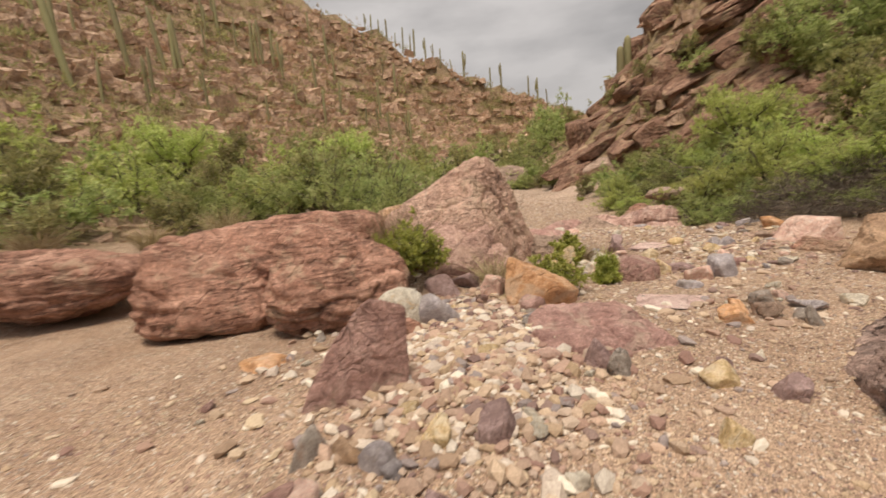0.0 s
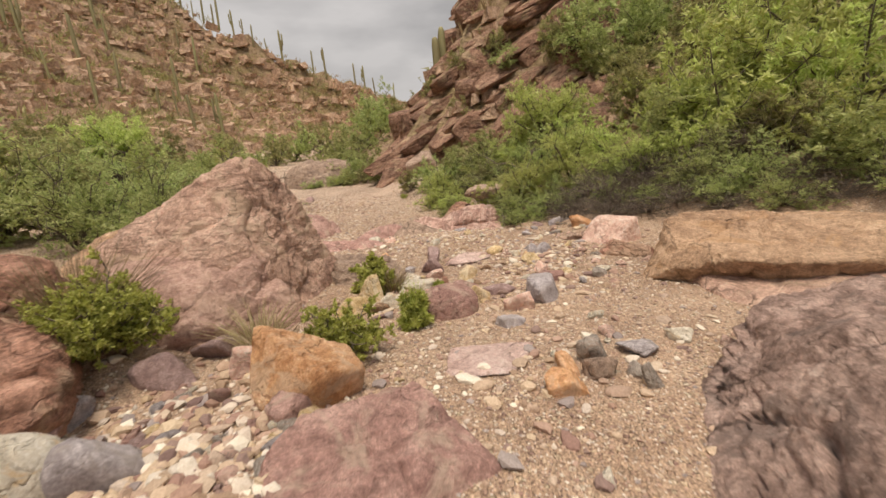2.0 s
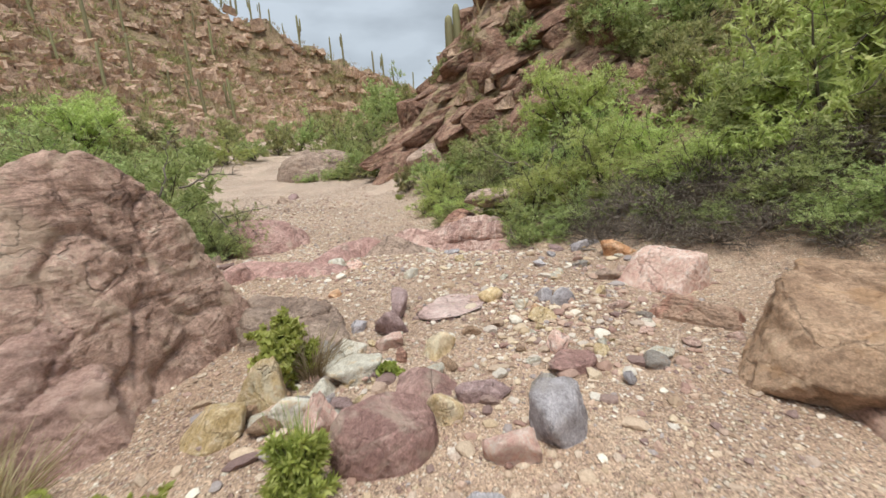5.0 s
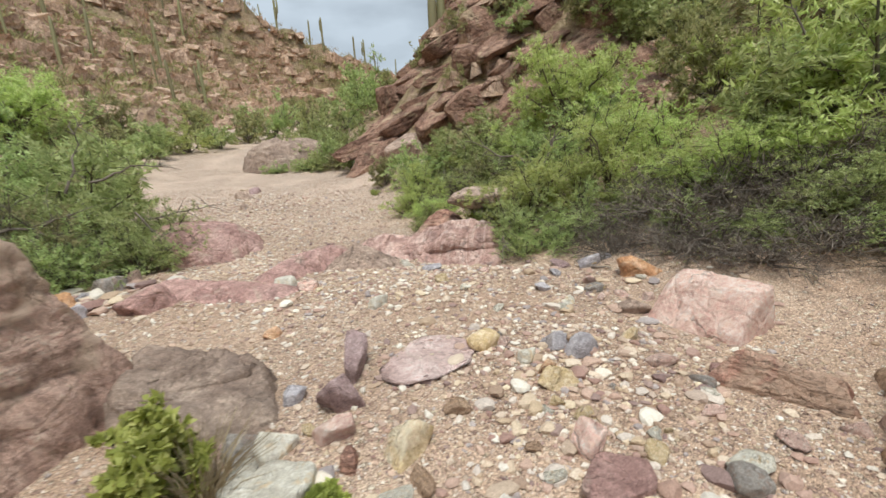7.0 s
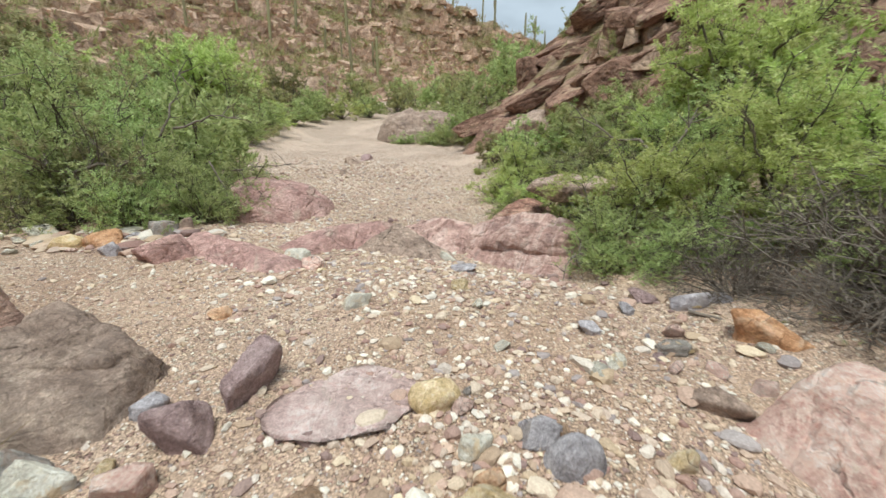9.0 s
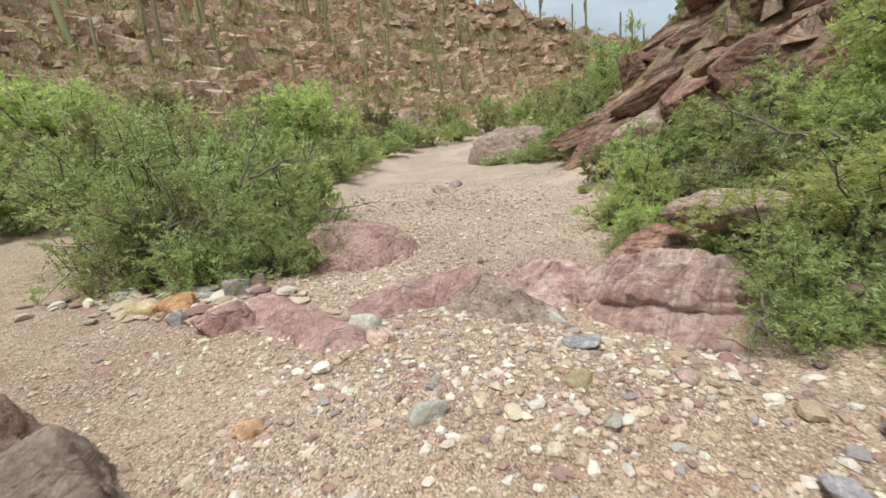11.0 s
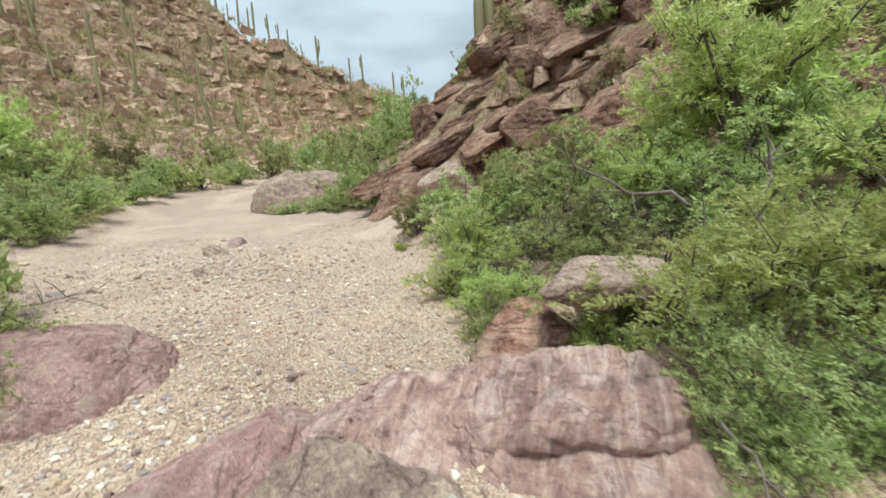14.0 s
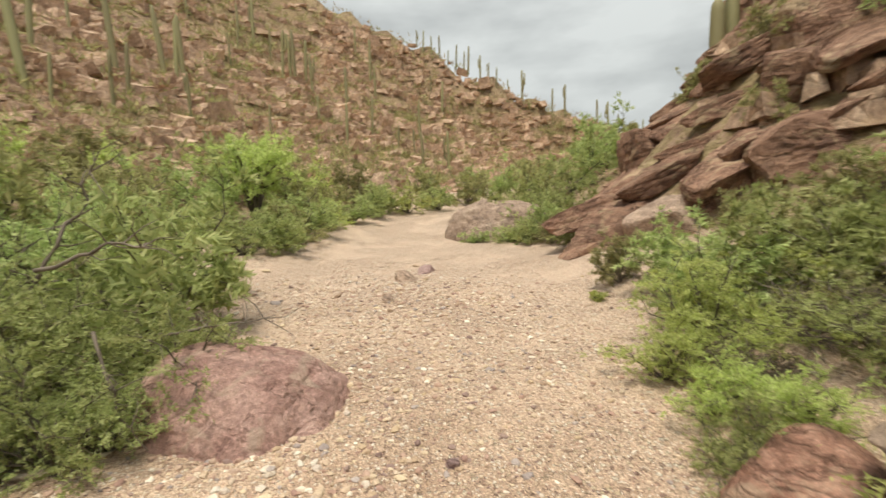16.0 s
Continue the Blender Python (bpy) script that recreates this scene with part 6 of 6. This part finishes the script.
def pebble_material(name, pale, tone):
    k = Nodes(name, 0.85).world_co()
    r = k.random(True)
    colour = k.ramp(r, (0.0, (0.24, 0.16, 0.15)), (0.07, (0.36, 0.22, 0.18)), (0.16, (0.5, 0.34, 0.27)), (0.27, (0.44, 0.32, 0.22)), (0.4, (0.55, 0.41, 0.31)), (0.52, (0.61, 0.48, 0.35)), (0.63, (0.6, 0.48, 0.38)), (0.74, (0.73, 0.64, 0.55)), (0.87, (0.8, 0.74, 0.64)), (0.94, (0.34, 0.3, 0.3)), steps=True)
    colour = k.mix((0.48, 0.35, 0.27), colour, pale)
    tint = k.math("FRACT", k.math("MULTIPLY", r, 91.7))
    colour = k.hsv(colour, k.math("ADD", k.math("MULTIPLY", tint, 0.02), 0.49), 1.0, k.math("ADD", k.math("MULTIPLY", tint, 0.35), tone))
    colour = k.mix(colour, k.ramp(k.noise(90, 4, 0.7), (0.3, 0.3), (0.7, 0.72)), 0.6, "OVERLAY")
    return k.done(colour, k.bump(k.noise(150, 3, 0.6), 0.4, 0.003))


M_PEBBLE = pebble_material("gravel_pebbles", 0.78, 0.74)
M_COBBLE = pebble_material("mixed_cobbles", 0.85, 0.68)


# cobbles one could count, each a stone of its own
def cobbles():
    rng = np.random.RandomState(44)
    mats = (M_WHITE, M_YELLOW, M_GREY, M_ROSE, M_PURPLE, M_BLUE, M_TAN, M_MAUVE)
    words = ("pale", "ochre", "grey", "pink", "purple", "blue-grey", "tan", "mauve")
    made = []
    for i, (m, w) in enumerate(zip(mats, words)):
        for j in range(3):
            v, f = rock_shape(1500 + i * 7 + j, (0.5, 0.5 * rng.uniform(0.65, 0.9), 0.5 * rng.uniform(0.45, 0.7)), level=3, cuts=10, sharp=40, rough=0.05, box=0.7, facet=1.0)
            made.append((fast_mesh("stone", v, f, m), "small " + w + " cobble lying in the gravel"))
    spots = []
    for n, (cx, cy, sx, sy) in ((330, (0.15, 3.25, 0.5, 0.62)), (110, (2.35, 5.45, 0.5, 0.4)), (150, (4.25, 5.95, 0.45, 0.55)), (40, (0.3, 9.5, 0.7, 0.25)), (30, (5.5, 7.3, 0.4, 0.5)), (45, (1.4, 14.6, 1.4, 0.9)), (60, (1.5, 2.2, 1.2, 1.0)), (80, (2.9, 3.6, 0.55, 0.5)), (50, (3.6, 8.0, 1.2, 0.8)), (40, (-1.0, 2.2, 0.9, 0.6)), (30, (5.0, 8.3, 0.3, 0.3))):
        for i in range(n):
            spots.append((rng.normal(cx, sx), rng.normal(cy, sy)))
    rest = np.array([q for i, q in enumerate(spots) if i % 12])
    spots = spots[::12]
    size = 0.025 + 0.05 * rng.rand(len(rest)) ** 2.0
    z, hill = land(rest[:, 0], rest[:, 1])
    rows = np.stack([rest[:, 0], rest[:, 1], z + size * 0.2, size * rng.uniform(0.8, 1.4, len(rest)), size, size * rng.uniform(0.7, 1.1, len(rest)), rng.uniform(0, 6.28, len(rest))], 1)
    n = 2600
    heap = np.stack([rng.normal(0.1, 0.5, n), rng.normal(2.95, 0.75, n)], 1)
    hz = land(heap[:, 0], heap[:, 1])[0]
    hs = 0.018 + 0.048 * rng.rand(n) ** 2.2
    pile = np.stack([heap[:, 0], heap[:, 1], hz + hs * 0.35, hs * rng.uniform(0.8, 1.5, n), hs, hs * rng.uniform(0.7, 1.2, n), rng.uniform(0, 6.28, n)], 1)
    scatter_mesh("cobble_heap", tiny_rocks(20, 950, 0.7), pile, M_COBBLE, "heap of pale angular cobbles beside the maroon slab", "cobbles")
    bank = np.stack([rng.normal(0.2, 0.7, 160), rng.normal(9.55, 0.22, 160)], 1)
    bz = land(bank[:, 0], bank[:, 1])[0]
    bs = 0.04 + 0.08 * rng.rand(160) ** 1.5
    rows = np.concatenate([rows, np.stack([bank[:, 0], bank[:, 1], bz + bs * 0.25, bs * rng.uniform(0.8, 1.6, 160), bs, bs * rng.uniform(0.5, 0.9, 160), rng.uniform(0, 6.28, 160)], 1)])
    scatter_mesh("cobbles", small_rocks(12, 900), rows, M_COBBLE, "loose pale and reddish cobbles in the gravel", "cobbles")
    for x, y in spots:
        mesh, label = made[rng.choice(24, p=np.repeat((0.3, 0.2, 0.1, 0.11, 0.09, 0.07, 0.08, 0.05), 3) / 3)]
        k = (0.05 + 0.11 * rng.rand() ** 1.8) * (1.35 if y < 4.6 and x < 1.2 else 1.55 if 4.6 < y < 6.6 and x < 3.6 else 1.0)
        ob = new("stone", mesh)
        ob.matrix_basis = pose(x, y, ground_z(x, y) + 0.12 * k, rng.uniform(-15, 15), rng.uniform(-15, 15), rng.uniform(0, 360)) @ Matrix.Diagonal((k, k, k, 1))
        tagged(ob, label, "stone", "cobbles in the gravel")
    # larger stones packed at the edges of the gravel bars
    for n, (cx, cy, sx, sy) in ((40, (0.25, 3.95, 0.42, 0.33)), (22, (2.45, 5.75, 0.4, 0.3)), (14, (4.2, 5.7, 0.42, 0.32)), (18, (5.5, 7.2, 0.35, 0.45)), (14, (0.3, 9.55, 0.6, 0.2)), (12, (-0.5, 1.6, 0.45, 0.25))):
        for i in range(n):
            x, y = rng.normal(cx, sx), rng.normal(cy, sy)
            mesh, label = made[rng.choice(24, p=np.repeat((0.2, 0.17, 0.13, 0.14, 0.1, 0.1, 0.1, 0.06), 3) / 3)]
            k = 0.11 + 0.15 * rng.rand() ** 1.7
            ob = new("stone", mesh)
            ob.matrix_basis = pose(x, y, ground_z(x, y) + 0.08 * k, rng.uniform(-22, 22), rng.uniform(-22, 22), rng.uniform(0, 360)) @ Matrix.Diagonal((k, k * rng.uniform(0.75, 1.1), k * rng.uniform(0.7, 1.1), 1))
            tagged(ob, label.replace("small", "angular"), "stone", "cobbles in the gravel")


cobbles()


def chips(n, seed):
    """Grit of eight faces: crushed octahedra."""
    v = np.array([(1, 0, 0), (-1, 0, 0), (0, 1, 0), (0, -1, 0), (0, 0, 1), (0, 0, -1)], float)
    f = np.array([(0, 2, 4), (2, 1, 4), (1, 3, 4), (3, 0, 4), (2, 0, 5), (1, 2, 5), (3, 1, 5), (0, 3, 5)])
    out = []
    for i in range(n):
        rng = np.random.RandomState(seed + i)
        q = v * rng.uniform(0.7, 1.3, (6, 1)) * np.array((1.0, rng.uniform(0.6, 0.95), rng.uniform(0.45, 0.75))) + rng.normal(0, 0.12, (6, 3))
        out.append((q @ np.array(Euler(rng.uniform(-0.6, 0.6, 3)).to_matrix()).T, f))
    return out


def gravel():
    rng = np.random.RandomState(61)

    def lying(x, y, low, spread, power):
        z, hill = land(x, y)
        ok = hill < 0.15
        x, y, z = x[ok], y[ok], z[ok]
        k = len(x)
        size = low + spread * rng.rand(k) ** power
        return np.stack([x, y, z + size * 0.15, size * rng.uniform(0.8, 1.5, k), size, size * rng.uniform(0.7, 1.1, k), rng.uniform(0, 6.28, k)], 1)

    n = 15000
    y = 0.4 + 13.7 * rng.rand(n) ** 1.15
    x = -4.0 + 10.8 * rng.rand(n)
    path = np.interp(y, (0, 2.5, 5, 8.4, 14), (-0.8, 0.8, 3.2, 3.4, 2.8))
    patch = lumps(x, y, 0.9, 70) + 0.7 * lumps(x, y, 0.35, 71)
    keep = (np.abs(x - path) < 1.4 + 2.4 * rng.rand(n)) & (patch > -0.25 + 0.35 * rng.rand(n))
    x, y = x[keep], y[keep]
    for m, (cx, cy, sx, sy) in ((2400, (0.3, 3.1, 0.7, 0.8)), (2600, (3.6, 8.3, 1.0, 0.55)), (1500, (2.2, 10.2, 0.7, 0.7)), (2200, (4.2, 6.3, 0.6, 0.7)), (1800, (1.8, 14.2, 1.3, 0.9)), (1800, (2.6, 12.4, 1.0, 1.4))):
        x, y = np.concatenate([x, rng.normal(cx, sx, m)]), np.concatenate([y, rng.normal(cy, sy, m)])
    scatter_mesh("gravel", tiny_rocks(14, 400), lying(x, y, 0.009, 0.027, 2.6), M_PEBBLE, "loose pale and reddish pebbles covering the wash", "gravel")
    n = 108000
    y = 0.4 + 17.0 * rng.rand(n) ** 1.25
    x = -4.2 + 11.0 * rng.rand(n)
    path = np.interp(y, (0, 2.5, 5, 8.4, 14, 18), (-1.2, 0.5, 3.2, 3.4, 2.8, 2.2))
    patch = lumps(x, y, 1.6, 72) + 0.8 * lumps(x, y, 0.5, 73)
    keep = (np.abs(x - path) < 1.6 + 2.6 * rng.rand(n)) & (patch > -0.5 + 0.6 * rng.rand(n))
    scatter_mesh("grit", chips(16, 700), lying(x[keep], y[keep], 0.007, 0.011, 2.0), M_PEBBLE, "fine angular grit of mixed colours covering the wash", "gravel")


gravel()
